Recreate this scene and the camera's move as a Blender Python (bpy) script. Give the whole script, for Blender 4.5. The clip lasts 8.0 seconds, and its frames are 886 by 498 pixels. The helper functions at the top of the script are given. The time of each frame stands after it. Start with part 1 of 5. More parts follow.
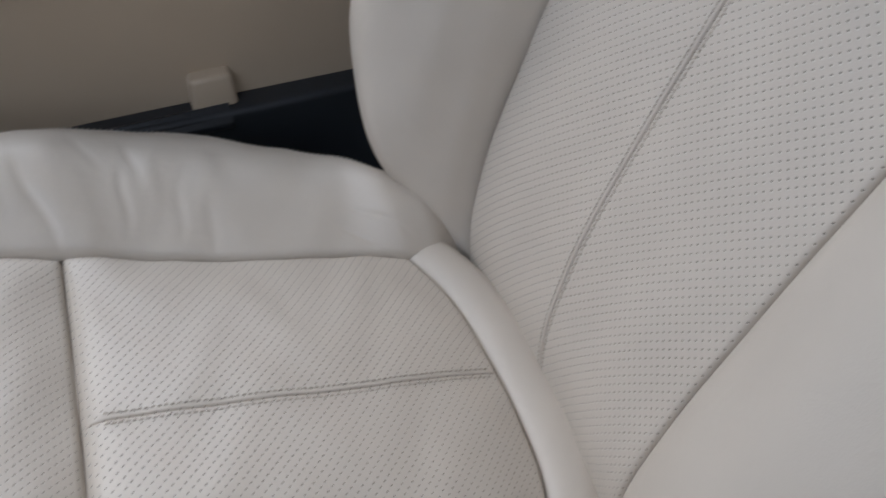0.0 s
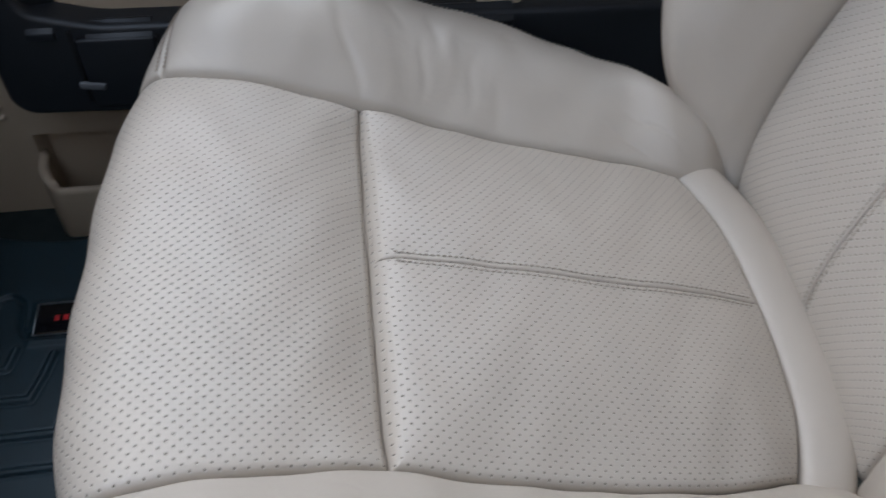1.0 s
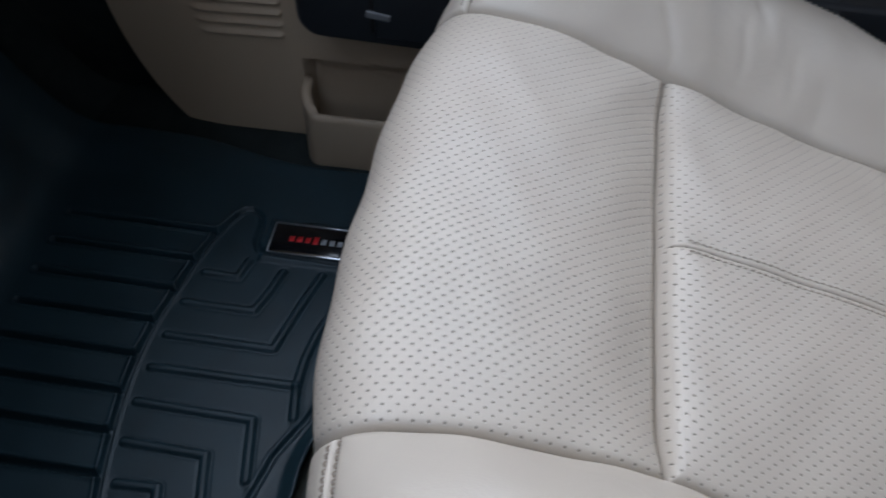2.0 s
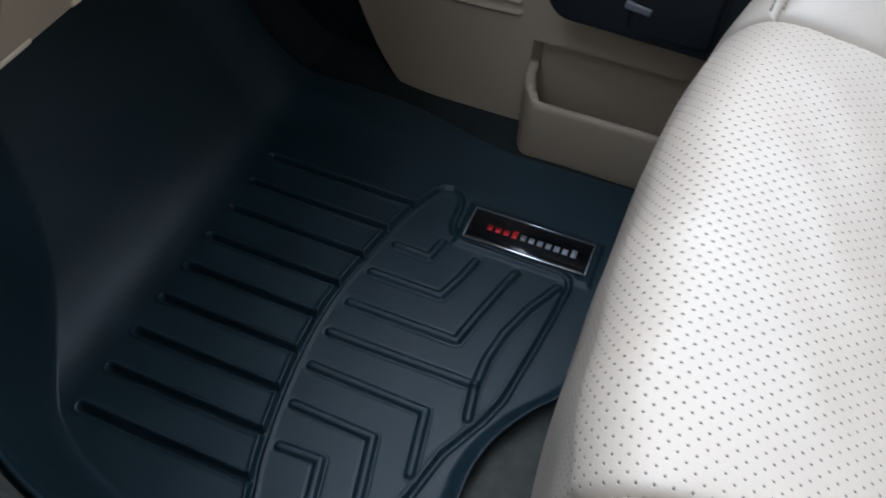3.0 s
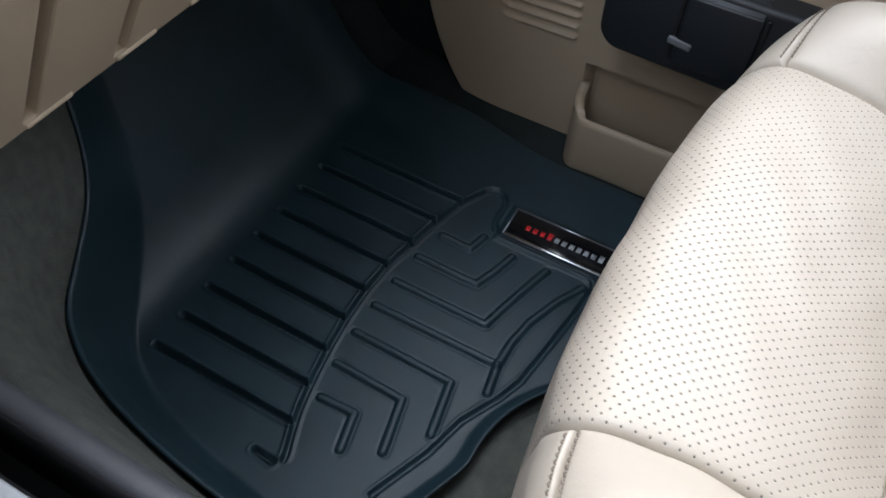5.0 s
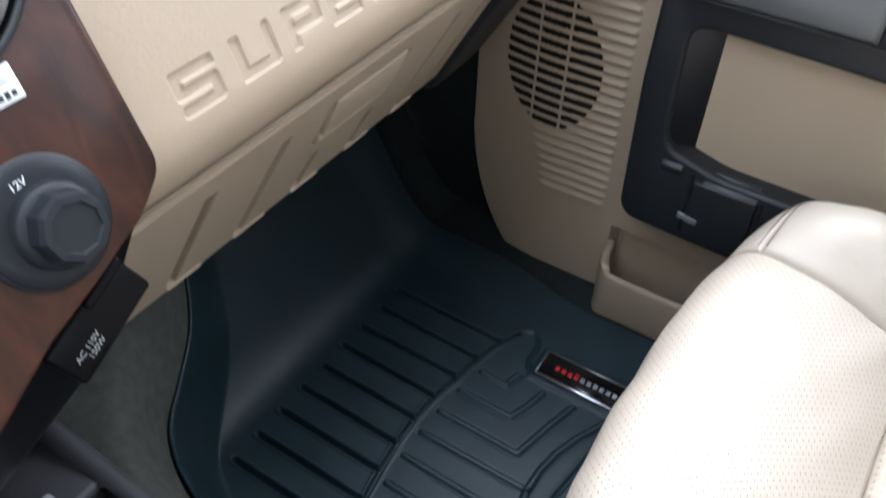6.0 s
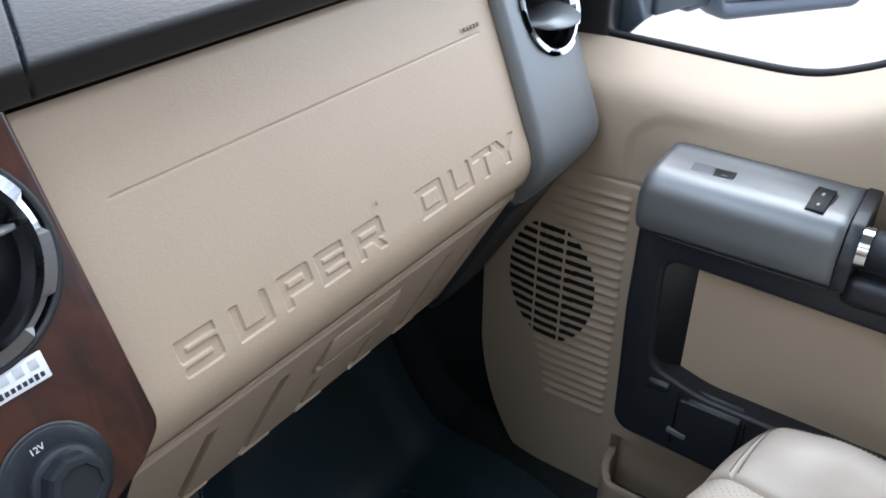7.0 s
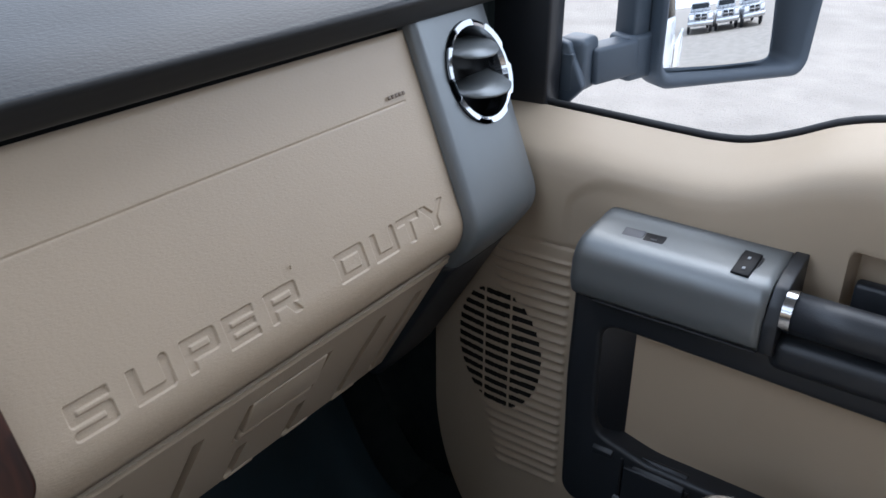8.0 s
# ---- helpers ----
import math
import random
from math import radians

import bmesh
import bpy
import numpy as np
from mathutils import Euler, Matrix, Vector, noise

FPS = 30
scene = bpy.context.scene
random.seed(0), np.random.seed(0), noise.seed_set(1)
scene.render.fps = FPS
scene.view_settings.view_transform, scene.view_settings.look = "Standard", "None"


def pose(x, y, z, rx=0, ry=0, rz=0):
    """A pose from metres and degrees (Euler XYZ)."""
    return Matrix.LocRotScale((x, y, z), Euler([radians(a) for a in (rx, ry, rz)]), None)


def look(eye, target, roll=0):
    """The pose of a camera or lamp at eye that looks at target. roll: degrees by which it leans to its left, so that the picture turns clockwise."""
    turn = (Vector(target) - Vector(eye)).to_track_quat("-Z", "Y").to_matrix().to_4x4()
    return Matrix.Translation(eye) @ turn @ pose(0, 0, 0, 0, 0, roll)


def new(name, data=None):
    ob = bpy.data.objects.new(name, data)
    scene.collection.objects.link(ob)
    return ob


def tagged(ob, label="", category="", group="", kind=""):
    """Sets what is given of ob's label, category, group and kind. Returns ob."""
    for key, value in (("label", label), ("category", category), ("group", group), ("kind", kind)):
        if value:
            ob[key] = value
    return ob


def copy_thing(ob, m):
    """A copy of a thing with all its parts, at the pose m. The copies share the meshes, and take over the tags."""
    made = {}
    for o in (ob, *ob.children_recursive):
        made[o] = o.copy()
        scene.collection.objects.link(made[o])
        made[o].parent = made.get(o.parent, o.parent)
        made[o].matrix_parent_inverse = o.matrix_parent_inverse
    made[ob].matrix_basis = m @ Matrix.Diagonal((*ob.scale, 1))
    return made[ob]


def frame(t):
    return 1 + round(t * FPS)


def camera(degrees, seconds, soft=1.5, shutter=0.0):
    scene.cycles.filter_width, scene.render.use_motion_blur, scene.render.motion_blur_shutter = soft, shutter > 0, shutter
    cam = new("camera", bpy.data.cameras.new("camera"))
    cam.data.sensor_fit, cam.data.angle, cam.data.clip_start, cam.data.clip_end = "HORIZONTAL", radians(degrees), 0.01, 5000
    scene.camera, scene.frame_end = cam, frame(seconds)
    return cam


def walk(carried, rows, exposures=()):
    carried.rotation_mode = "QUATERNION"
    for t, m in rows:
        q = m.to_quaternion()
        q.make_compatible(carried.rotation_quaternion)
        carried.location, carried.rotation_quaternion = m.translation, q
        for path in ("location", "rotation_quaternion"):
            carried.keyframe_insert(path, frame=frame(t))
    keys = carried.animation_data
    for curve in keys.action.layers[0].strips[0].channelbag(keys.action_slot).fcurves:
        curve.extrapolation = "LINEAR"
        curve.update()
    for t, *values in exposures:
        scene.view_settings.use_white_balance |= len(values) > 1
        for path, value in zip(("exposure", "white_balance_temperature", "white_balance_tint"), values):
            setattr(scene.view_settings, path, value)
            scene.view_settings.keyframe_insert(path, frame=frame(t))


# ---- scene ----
cam = camera(56.0, 8.0, shutter=0.3)
PATH = [
    (0, (-0.025, -0.009, 0.853), (1.101, -0.528, -0.451), 1.8),
    (0.5, (-0.045, 0.062, 0.8315), (1.105, -0.327, -0.497), 3.2),
    (1, (-0.042, 0.1165, 0.8105), (1.1165, -0.113, -0.5475), 3.3),
    (1.5, (-0.031, 0.15, 0.789), (1.259, 0.107, -0.74), 2.5),
    (2, (-0.019, 0.194, 0.757), (1.257, 0.341, -0.777), 2.0),
    (2.2, (-0.014, 0.216, 0.745), (1.231, 0.44, -0.803), 1.8),
    (3.3, (0.01, 0.299, 0.707), (1.181, 0.773, -0.844), 3.4),
    (3.5, (0.007, 0.293, 0.706), (1.168, 0.796, -0.843), 3.3),
    (4, (0.006, 0.295, 0.711), (1.155, 0.802, -0.845), 4.1),
    (4.2, (0.002, 0.296, 0.709), (1.171, 0.789, -0.837), 5.1),
    (5.3, (-0.081, 0.219, 0.829), (1.048, 0.805, -0.714), 3.7),
    (5.5, (-0.096, 0.211, 0.862), (1.04, 0.825, -0.666), 3.4),
    (6, (-0.13, 0.202, 0.926), (1.118, 0.958, -0.442), 2.1),
    (6.5, (-0.12, 0.175, 0.993), (1.203, 1.078, -0.205), 0.7),
    (7, (-0.123, 0.139, 1.028), (1.264, 1.123, -0.024), 0.2),
    (7.5, (-0.101, 0.108, 1.026), (1.328, 1.125, 0.064), 0.2),
    (8, (-0.082, 0.072, 1.026), (1.37, 1.105, 0.117), 0.0),
]
EXPOSURES = [
    (0.0, -0.18, 5600, 10), (1.0, -0.26, 5500, 10), (2.2, -0.18, 5400, 10), (3.3, 0.64, 5500, 8), (4.2, 0.68, 5600, 8),
    (5.5, 0.68, 5900, 10), (6.0, 1.02, 5800, 10), (6.5, 1.05, 5700, 10), (7.0, 0.50, 5600, 10), (7.5, 0.01, 5600, 10), (8.0, -0.17, 5500, 10),
]
walk(cam, [(t, look(eye, target, roll)) for t, eye, target, roll in PATH], EXPOSURES)

# ---- sky and light ----
world = bpy.data.worlds.new("overcast_sky")
scene.world = world
world.use_nodes = True
wn = world.node_tree.nodes
sky = wn.new("ShaderNodeTexSky")
sky.sky_type, sky.sun_disc = "NISHITA", False
sky.sun_elevation, sky.sun_rotation = radians(48), radians(60)
sky.air_density, sky.dust_density = 1.5, 6.0
soften = wn.new("ShaderNodeMixRGB")
soften.inputs[0].default_value = 0.75
soften.inputs[2].default_value = (7.0, 7.3, 7.8, 1)
world.node_tree.links.new(sky.outputs[0], soften.inputs[1])
world.node_tree.links.new(soften.outputs[0], wn["Background"].inputs[0])
wn["Background"].inputs[1].default_value = 0.36

sun = new("sun", bpy.data.lights.new("sun", "SUN"))
sun.data.energy, sun.data.angle, sun.data.color = 2.4, radians(80), (1.0, 0.97, 0.93)
sun.matrix_world = look((2.4, 0.2, 3.2), (0, 0, 0))


def window_fill(name, place, aim, wide, high, power):
    """An area lamp at a window, added to the sky's light to brighten the cab."""
    lamp = new(name, bpy.data.lights.new(name, "AREA"))
    lamp.data.shape, lamp.data.size, lamp.data.size_y, lamp.data.energy = "RECTANGLE", wide, high, power
    lamp.data.color = (0.95, 0.98, 1.0)
    lamp.matrix_world = look(place, aim)
    return lamp


# Added lamps: the windscreen one hangs inside the cab, the rear one lifts the dashboard.
window_fill("windscreen_fill", (-0.05, 0.58, 1.20), (0.10, 0.56, 0.60), 1.2, 0.40, 2.3)
window_fill("passenger_window_fill", (0.92, 0.24, 1.10), (0.25, 0.24, 0.35), 0.7, 0.26, 1.5)
window_fill("rear_window_fill", (-0.2, -1.66, 1.05), (0.1, 0.6, 0.62), 1.1, 0.33, 4.2)
window_fill("driver_window_fill", (-0.88, 0.12, 1.12), (0.45, 0.55, 0.35), 0.8, 0.24, 0.5)



# ---- tools ----
def spline(xs, ys, x):
    """A smooth curve through a few knots."""
    xs, ys, x = np.asarray(xs, float), np.asarray(ys, float), np.asarray(x, float)
    m = np.gradient(ys, xs)
    i = np.clip(np.searchsorted(xs, x) - 1, 0, len(xs) - 2)
    w = xs[i + 1] - xs[i]
    t = np.clip((x - xs[i]) / w, 0, 1)
    return ((2 * t**3 - 3 * t**2 + 1) * ys[i] + (t**3 - 2 * t**2 + t) * w * m[i]
            + (3 * t**2 - 2 * t**3) * ys[i + 1] + (t**3 - t**2) * w * m[i + 1])


def step(a, b, x):
    t = np.clip((np.asarray(x, float) - a) / (b - a), 0, 1)
    return t * t * (3 - 2 * t)


def group_empty(name, label, category, place=(0, 0, 0), group="", kind=""):
    ob = new(name)
    ob.location = place
    ob.empty_display_size = 0.05
    return tagged(ob, label, category, group, kind)


def attach(name, mesh, mats, parent, label=""):
    ob = new(name, mesh)
    for mt in (mats if isinstance(mats, (list, tuple)) else [mats]):
        mesh.materials.append(mt)
    if parent is not None:
        ob.parent = parent
        if parent.parent is None:
            ob.matrix_parent_inverse = Matrix.Translation(parent.location).inverted()
    if label:
        ob["label"] = label
    return ob


def part(name, bm, mat, parent=None, label="", smooth=True):
    me = bpy.data.meshes.new(name)
    bmesh.ops.recalc_face_normals(bm, faces=bm.faces)
    bm.to_mesh(me)
    bm.free()
    if smooth:
        me.shade_smooth()
    return attach(name, me, mat, parent, label)


def normals(P):
    du = np.gradient(P, axis=0)
    dv = np.gradient(P, axis=1)
    n = np.cross(du, dv)
    return n / np.maximum(np.linalg.norm(n, axis=2, keepdims=True), 1e-9)


def sheet(name, P, mat, parent=None, label="", thick=0.0, uv=None, flip=False, index=None):
    """A surface from a grid of places, with a back side where it has thickness."""
    m, n = P.shape[:2]
    ids = np.arange(m * n).reshape(m, n)
    f = np.stack([ids[:-1, :-1], ids[1:, :-1], ids[1:, 1:], ids[:-1, 1:]], -1).reshape(-1, 4)
    if flip:
        f = f[:, ::-1]
    verts = P.reshape(-1, 3)
    faces = f.tolist()
    if thick:
        N = normals(P) * (-1 if flip else 1)
        verts = np.vstack([verts, (P - N * thick).reshape(-1, 3)])
        faces += (f[:, ::-1] + m * n).tolist()
        rim = np.concatenate([ids[:, 0], ids[-1, 1:], ids[-2::-1, -1], ids[0, -2:0:-1]])
        a, b = rim, np.roll(rim, -1)
        side = np.stack([a, b, b + m * n, a + m * n], -1)
        if not flip:
            side = side[:, ::-1]
        faces += side.tolist()
    me = bpy.data.meshes.new(name)
    me.from_pydata(verts.tolist(), [], faces)
    if uv is not None:
        lay = me.uv_layers.new(name="UVMap")
        u2 = uv.reshape(-1, 2)
        if thick:
            u2 = np.vstack([u2, u2])
        li = np.empty(len(me.loops), dtype=np.int32)
        me.loops.foreach_get("vertex_index", li)
        lay.data.foreach_set("uv", u2[li].astype(np.float32).ravel())
    if thick:
        bm = bmesh.new()
        bm.from_mesh(me)
        bmesh.ops.recalc_face_normals(bm, faces=bm.faces)
        bm.to_mesh(me)
        bm.free()
    me.shade_smooth()
    me.update()
    ob = attach(name, me, mat, parent, label)
    if index is not None:
        full = np.zeros(len(me.polygons), dtype=np.int32)
        full[: index.size] = index.ravel()
        me.polygons.foreach_set("material_index", full)
        me.set_sharp_from_angle(angle=radians(38))
    return ob


def block(name, size, place, mat, parent=None, label="", bevel=0.004, turn=(0, 0, 0), seg=3, taper=None):
    bm = bmesh.new()
    bmesh.ops.create_cube(bm, size=1)
    for v in bm.verts:
        v.co = Vector((v.co.x * size[0], v.co.y * size[1], v.co.z * size[2]))
        if taper and v.co.z > 0:
            v.co.x *= taper
            v.co.y *= taper
    if bevel:
        bmesh.ops.bevel(bm, geom=bm.edges[:], offset=bevel, segments=seg, profile=0.5, affect="EDGES")
    bm.transform(pose(*place, *turn))
    return part(name, bm, mat, parent, label)


def prism(name, outline, lo, hi, axis, mat, parent=None, label="", bevel=0.003, seg=2, holes=None):
    """A flat outline made thick along one axis: outline in the other two, in the order x, y, z."""
    bm = bmesh.new()
    def at(p, h):
        q = list(p)
        q.insert(axis, h)
        return q
    vs = [bm.verts.new(at(p, lo)) for p in outline]
    base = bm.faces.new(vs)
    ext = bmesh.ops.extrude_face_region(bm, geom=[base])
    top = [g for g in ext["geom"] if isinstance(g, bmesh.types.BMVert)]
    d = [0, 0, 0]
    d[axis] = hi - lo
    bmesh.ops.translate(bm, vec=d, verts=top)
    bmesh.ops.recalc_face_normals(bm, faces=bm.faces)
    if bevel:
        sharp = [e for e in bm.edges if len(e.link_faces) == 2 and e.calc_face_angle() > 0.6]
        bmesh.ops.bevel(bm, geom=sharp, offset=bevel, segments=seg, profile=0.5, affect="EDGES")
    return part(name, bm, mat, parent, label)


def rounded(points, r, n=5):
    """An outline with its corners rounded."""
    out = []
    k = len(points)
    for i in range(k):
        p0, p1, p2 = (Vector((*points[(i + j) % k], 0)) for j in (-1, 0, 1))
        ri = min(r, (p0 - p1).length * 0.48, (p2 - p1).length * 0.48)
        a, b = p1 + (p0 - p1).normalized() * ri, p1 + (p2 - p1).normalized() * ri
        for j in range(n + 1):
            t = j / n
            q = a * (1 - t) ** 2 + p1 * 2 * t * (1 - t) + b * t * t
            out.append((q.x, q.y))
    return out


def tube(name, path, r, mat, parent=None, label="", n=12, squash=1.0, up=(0, 0, 1), caps=True):
    """A round bar along a path; r may change along it."""
    path = [Vector(p) for p in path]
    rs = r if isinstance(r, (list, tuple)) else [r] * len(path)
    bm = bmesh.new()
    rings = []
    for i, p in enumerate(path):
        t = (path[min(i + 1, len(path) - 1)] - path[max(i - 1, 0)]).normalized()
        a = t.cross(Vector(up)).normalized()
        b = a.cross(t).normalized()
        rings.append([bm.verts.new(p + a * math.cos(k * math.tau / n) * rs[i] + b * math.sin(k * math.tau / n) * rs[i] * squash) for k in range(n)])
    for q0, q1 in zip(rings, rings[1:]):
        for k in range(n):
            bm.faces.new((q0[k], q0[(k + 1) % n], q1[(k + 1) % n], q1[k]))
    if caps:
        bm.faces.new(rings[0])
        bm.faces.new(rings[-1])
    return part(name, bm, mat, parent, label)


def lathe(name, profile, frame_m, mat, parent=None, label="", n=48):
    """A turned shape: profile of (radius, height) about the z axis of the pose."""
    bm = bmesh.new()
    rings = []
    for r, h in profile:
        if r < 1e-6:
            rings.append([bm.verts.new((0, 0, h))])
        else:
            rings.append([bm.verts.new((r * math.cos(k * math.tau / n), r * math.sin(k * math.tau / n), h)) for k in range(n)])
    for a, b in zip(rings, rings[1:]):
        for k in range(n):
            q = [a[k % len(a)], a[(k + 1) % len(a)], b[(k + 1) % len(b)], b[k % len(b)]]
            q = list(dict.fromkeys(q))
            if len(q) > 2:
                bm.faces.new(q)
    bm.transform(frame_m)
    return part(name, bm, mat, parent, label)


def letters(text, m, size, depth, wide=1.0):
    """Writing as a solid mesh in the pose m."""
    cu = bpy.data.curves.new("writing", "FONT")
    cu.body, cu.size, cu.extrude = text, size, depth / 2
    ob = new("writing", cu)
    bpy.context.view_layer.update()
    me = bpy.data.meshes.new_from_object(ob.evaluated_get(bpy.context.evaluated_depsgraph_get()))
    bpy.data.objects.remove(ob)
    me.transform(m @ Matrix.Diagonal((wide, 1, 1, 1)))
    return me


def cut(ob, cutters):
    """Takes the cutters' shapes out of a solid for good."""
    for me in cutters:
        knife = new("knife", me)
        mod = ob.modifiers.new("cut", "BOOLEAN")
        mod.operation, mod.solver, mod.object = "DIFFERENCE", "EXACT", knife
        bpy.context.view_layer.update()
        done = bpy.data.meshes.new_from_object(ob.evaluated_get(bpy.context.evaluated_depsgraph_get()))
        ob.modifiers.clear()
        done.shade_smooth()
        done.set_sharp_from_angle(angle=radians(35))
        ob.data = done
        bpy.data.objects.remove(knife)
    return ob


# ---- materials ----
def material(name, colour, rough=0.5, metal=0.0, var=0.12, var_scale=6.0, grain=300.0, bump=0.15, dist=0.0006, spec=0.5, coat=0.0,
             grain_kind="voronoi", rough_var=0.08, stretch=(1, 1, 1)):
    """A surface with two scales of variation and a fine grain."""
    mt = bpy.data.materials.new(name)
    mt.use_nodes = True
    nt = mt.node_tree
    b = nt.nodes["Principled BSDF"]
    geo = nt.nodes.new("ShaderNodeNewGeometry")
    big = nt.nodes.new("ShaderNodeTexNoise")
    big.inputs["Scale"].default_value, big.inputs["Detail"].default_value = var_scale, 5
    nt.links.new(geo.outputs["Position"], big.inputs["Vector"])
    mix = nt.nodes.new("ShaderNodeMixRGB")
    dark = [c * (1 - var) for c in colour]
    light = [min(1, c * (1 + var)) for c in colour]
    mix.inputs[1].default_value, mix.inputs[2].default_value = (*dark, 1), (*light, 1)
    nt.links.new(big.outputs["Fac"], mix.inputs[0])
    nt.links.new(mix.outputs[0], b.inputs["Base Color"])
    rr = nt.nodes.new("ShaderNodeMapRange")
    rr.inputs[3].default_value, rr.inputs[4].default_value = rough - rough_var, rough + rough_var
    nt.links.new(big.outputs["Fac"], rr.inputs[0])
    nt.links.new(rr.outputs[0], b.inputs["Roughness"])
    b.inputs["Metallic"].default_value = metal
    b.inputs["Specular IOR Level"].default_value = spec
    b.inputs["Coat Weight"].default_value = coat
    b.inputs["Coat Roughness"].default_value = 0.08
    if bump:
        fine = nt.nodes.new("ShaderNodeTexVoronoi" if grain_kind == "voronoi" else "ShaderNodeTexNoise")
        fine.inputs["Scale"].default_value = grain
        lay = nt.nodes.new("ShaderNodeMapping")
        lay.inputs["Scale"].default_value = stretch
        nt.links.new(geo.outputs["Position"], lay.inputs[0])
        nt.links.new(lay.outputs[0], fine.inputs["Vector"])
        bp = nt.nodes.new("ShaderNodeBump")
        bp.inputs["Strength"].default_value, bp.inputs["Distance"].default_value = bump, dist
        nt.links.new(fine.outputs[0], bp.inputs["Height"])
        nt.links.new(bp.outputs[0], b.inputs["Normal"])
    return mt


def math_node(nt, op, a, b=None, c=None):
    nd = nt.nodes.new("ShaderNodeMath")
    nd.operation = op
    for k, v in enumerate((a, b, c)):
        if v is None:
            continue
        if isinstance(v, (int, float)):
            nd.inputs[k].default_value = v
        else:
            nt.links.new(v, nd.inputs[k])
    return nd.outputs[0]


def leather(name, colour, holes=0.0, pitch=0.0083):
    """Grained leather; with holes, rows of small punched holes set in quincunx."""
    mt = material(name, colour, 0.40, var=0.07, var_scale=14, grain=900, bump=0.18, dist=0.0004, spec=0.45)
    nt = mt.node_tree
    b = nt.nodes["Principled BSDF"]
    # faint creases of use
    geo = nt.nodes.new("ShaderNodeNewGeometry")
    crease = nt.nodes.new("ShaderNodeTexNoise")
    crease.inputs["Scale"].default_value, crease.inputs["Detail"].default_value, crease.inputs["Distortion"].default_value = 38, 6, 1.2
    soft = nt.nodes.new("ShaderNodeBump")
    soft.inputs["Strength"].default_value, soft.inputs["Distance"].default_value = 0.30, 0.0016
    nt.links.new(geo.outputs["Position"], crease.inputs["Vector"])
    nt.links.new(crease.outputs["Fac"], soft.inputs["Height"])
    nt.links.new(b.inputs["Normal"].links[0].from_socket, soft.inputs["Normal"])
    nt.links.new(soft.outputs[0], b.inputs["Normal"])
    if not holes:
        return mt
    uv = nt.nodes.new("ShaderNodeUVMap")
    uv.uv_map = "UVMap"
    sep = nt.nodes.new("ShaderNodeSeparateXYZ")
    nt.links.new(uv.outputs[0], sep.inputs[0])
    dist = []
    for shift in (0.0, 0.5):
        d = []
        for k in (0, 1):
            s = math_node(nt, "MULTIPLY_ADD", sep.outputs[k], 1 / pitch, shift)
            fr = math_node(nt, "FRACT", s)
            d.append(math_node(nt, "POWER", math_node(nt, "ABSOLUTE", math_node(nt, "SUBTRACT", fr, 0.5)), 2.0))
        dist.append(math_node(nt, "SQRT", math_node(nt, "ADD", d[0], d[1])))
    near = math_node(nt, "MINIMUM", dist[0], dist[1])
    rng = nt.nodes.new("ShaderNodeMapRange")
    rng.inputs[1].default_value, rng.inputs[2].default_value = holes / pitch * 0.7, holes / pitch * 1.25
    rng.inputs[3].default_value, rng.inputs[4].default_value = 1.0, 0.0
    nt.links.new(near, rng.inputs[0])
    old = b.inputs["Base Color"].links[0].from_socket
    mix = nt.nodes.new("ShaderNodeMixRGB")
    mix.inputs[2].default_value = (0.085, 0.072, 0.060, 1)
    nt.links.new(rng.outputs[0], mix.inputs[0])
    nt.links.new(old, mix.inputs[1])
    nt.links.new(mix.outputs[0], b.inputs["Base Color"])
    dent = nt.nodes.new("ShaderNodeMapRange")
    dent.inputs[1].default_value, dent.inputs[2].default_value = holes / pitch * 0.5, holes / pitch * 2.2
    nt.links.new(near, dent.inputs[0])
    bp = nt.nodes.new("ShaderNodeBump")
    bp.inputs["Strength"].default_value, bp.inputs["Distance"].default_value = 0.6, 0.0008
    nt.links.new(dent.outputs[0], bp.inputs["Height"])
    nt.links.new(b.inputs["Normal"].links[0].from_socket, bp.inputs["Normal"])
    nt.links.new(bp.outputs[0], b.inputs["Normal"])
    return mt


LEATHER = leather("cream_leather", (0.478, 0.420, 0.347))
LEATHER_HOLES = leather("cream_leather_punched", (0.478, 0.420, 0.347), holes=0.00057)
THREAD = material("sewing_thread", (0.38, 0.33, 0.27), 0.8, bump=0.0)
TWINE = material("taupe_sewing_thread", (0.26, 0.21, 0.165), 0.8, bump=0.0)
TAN = material("tan_moulded_plastic", (0.420, 0.327, 0.229), 0.45, var=0.06, grain=680, bump=0.44, dist=0.0008, spec=0.5, grain_kind="noise", stretch=(0.4, 1, 1))
TAN_SMOOTH = material("tan_fine_plastic", (0.428, 0.341, 0.243), 0.48, var=0.06, grain=900, bump=0.2, dist=0.0005, spec=0.4)
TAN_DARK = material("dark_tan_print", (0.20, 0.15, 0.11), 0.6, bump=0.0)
SLOT_SHADE = material("brown_slot_shade", (0.15, 0.108, 0.068), 0.6, var=0.08, grain=900, bump=0.2, dist=0.0005)
CHARCOAL = material("charcoal_plastic", (0.0155, 0.0175, 0.021), 0.45, var=0.1, grain=700, bump=0.25, dist=0.0004)
SOCKET = material("dull_black_plastic", (0.0145, 0.017, 0.021), 0.42, var=0.1, grain=700, bump=0.2, dist=0.0004, spec=0.28)
BLACK = material("black_plastic", (0.012, 0.013, 0.016), 0.4, var=0.15, grain=800, bump=0.15, dist=0.0003)
PAD_EDGE = material("smooth_pad_edge", (0.0125, 0.012, 0.0115), 0.55, var=0.1, grain=900, bump=0.08, dist=0.0003, spec=0.3)
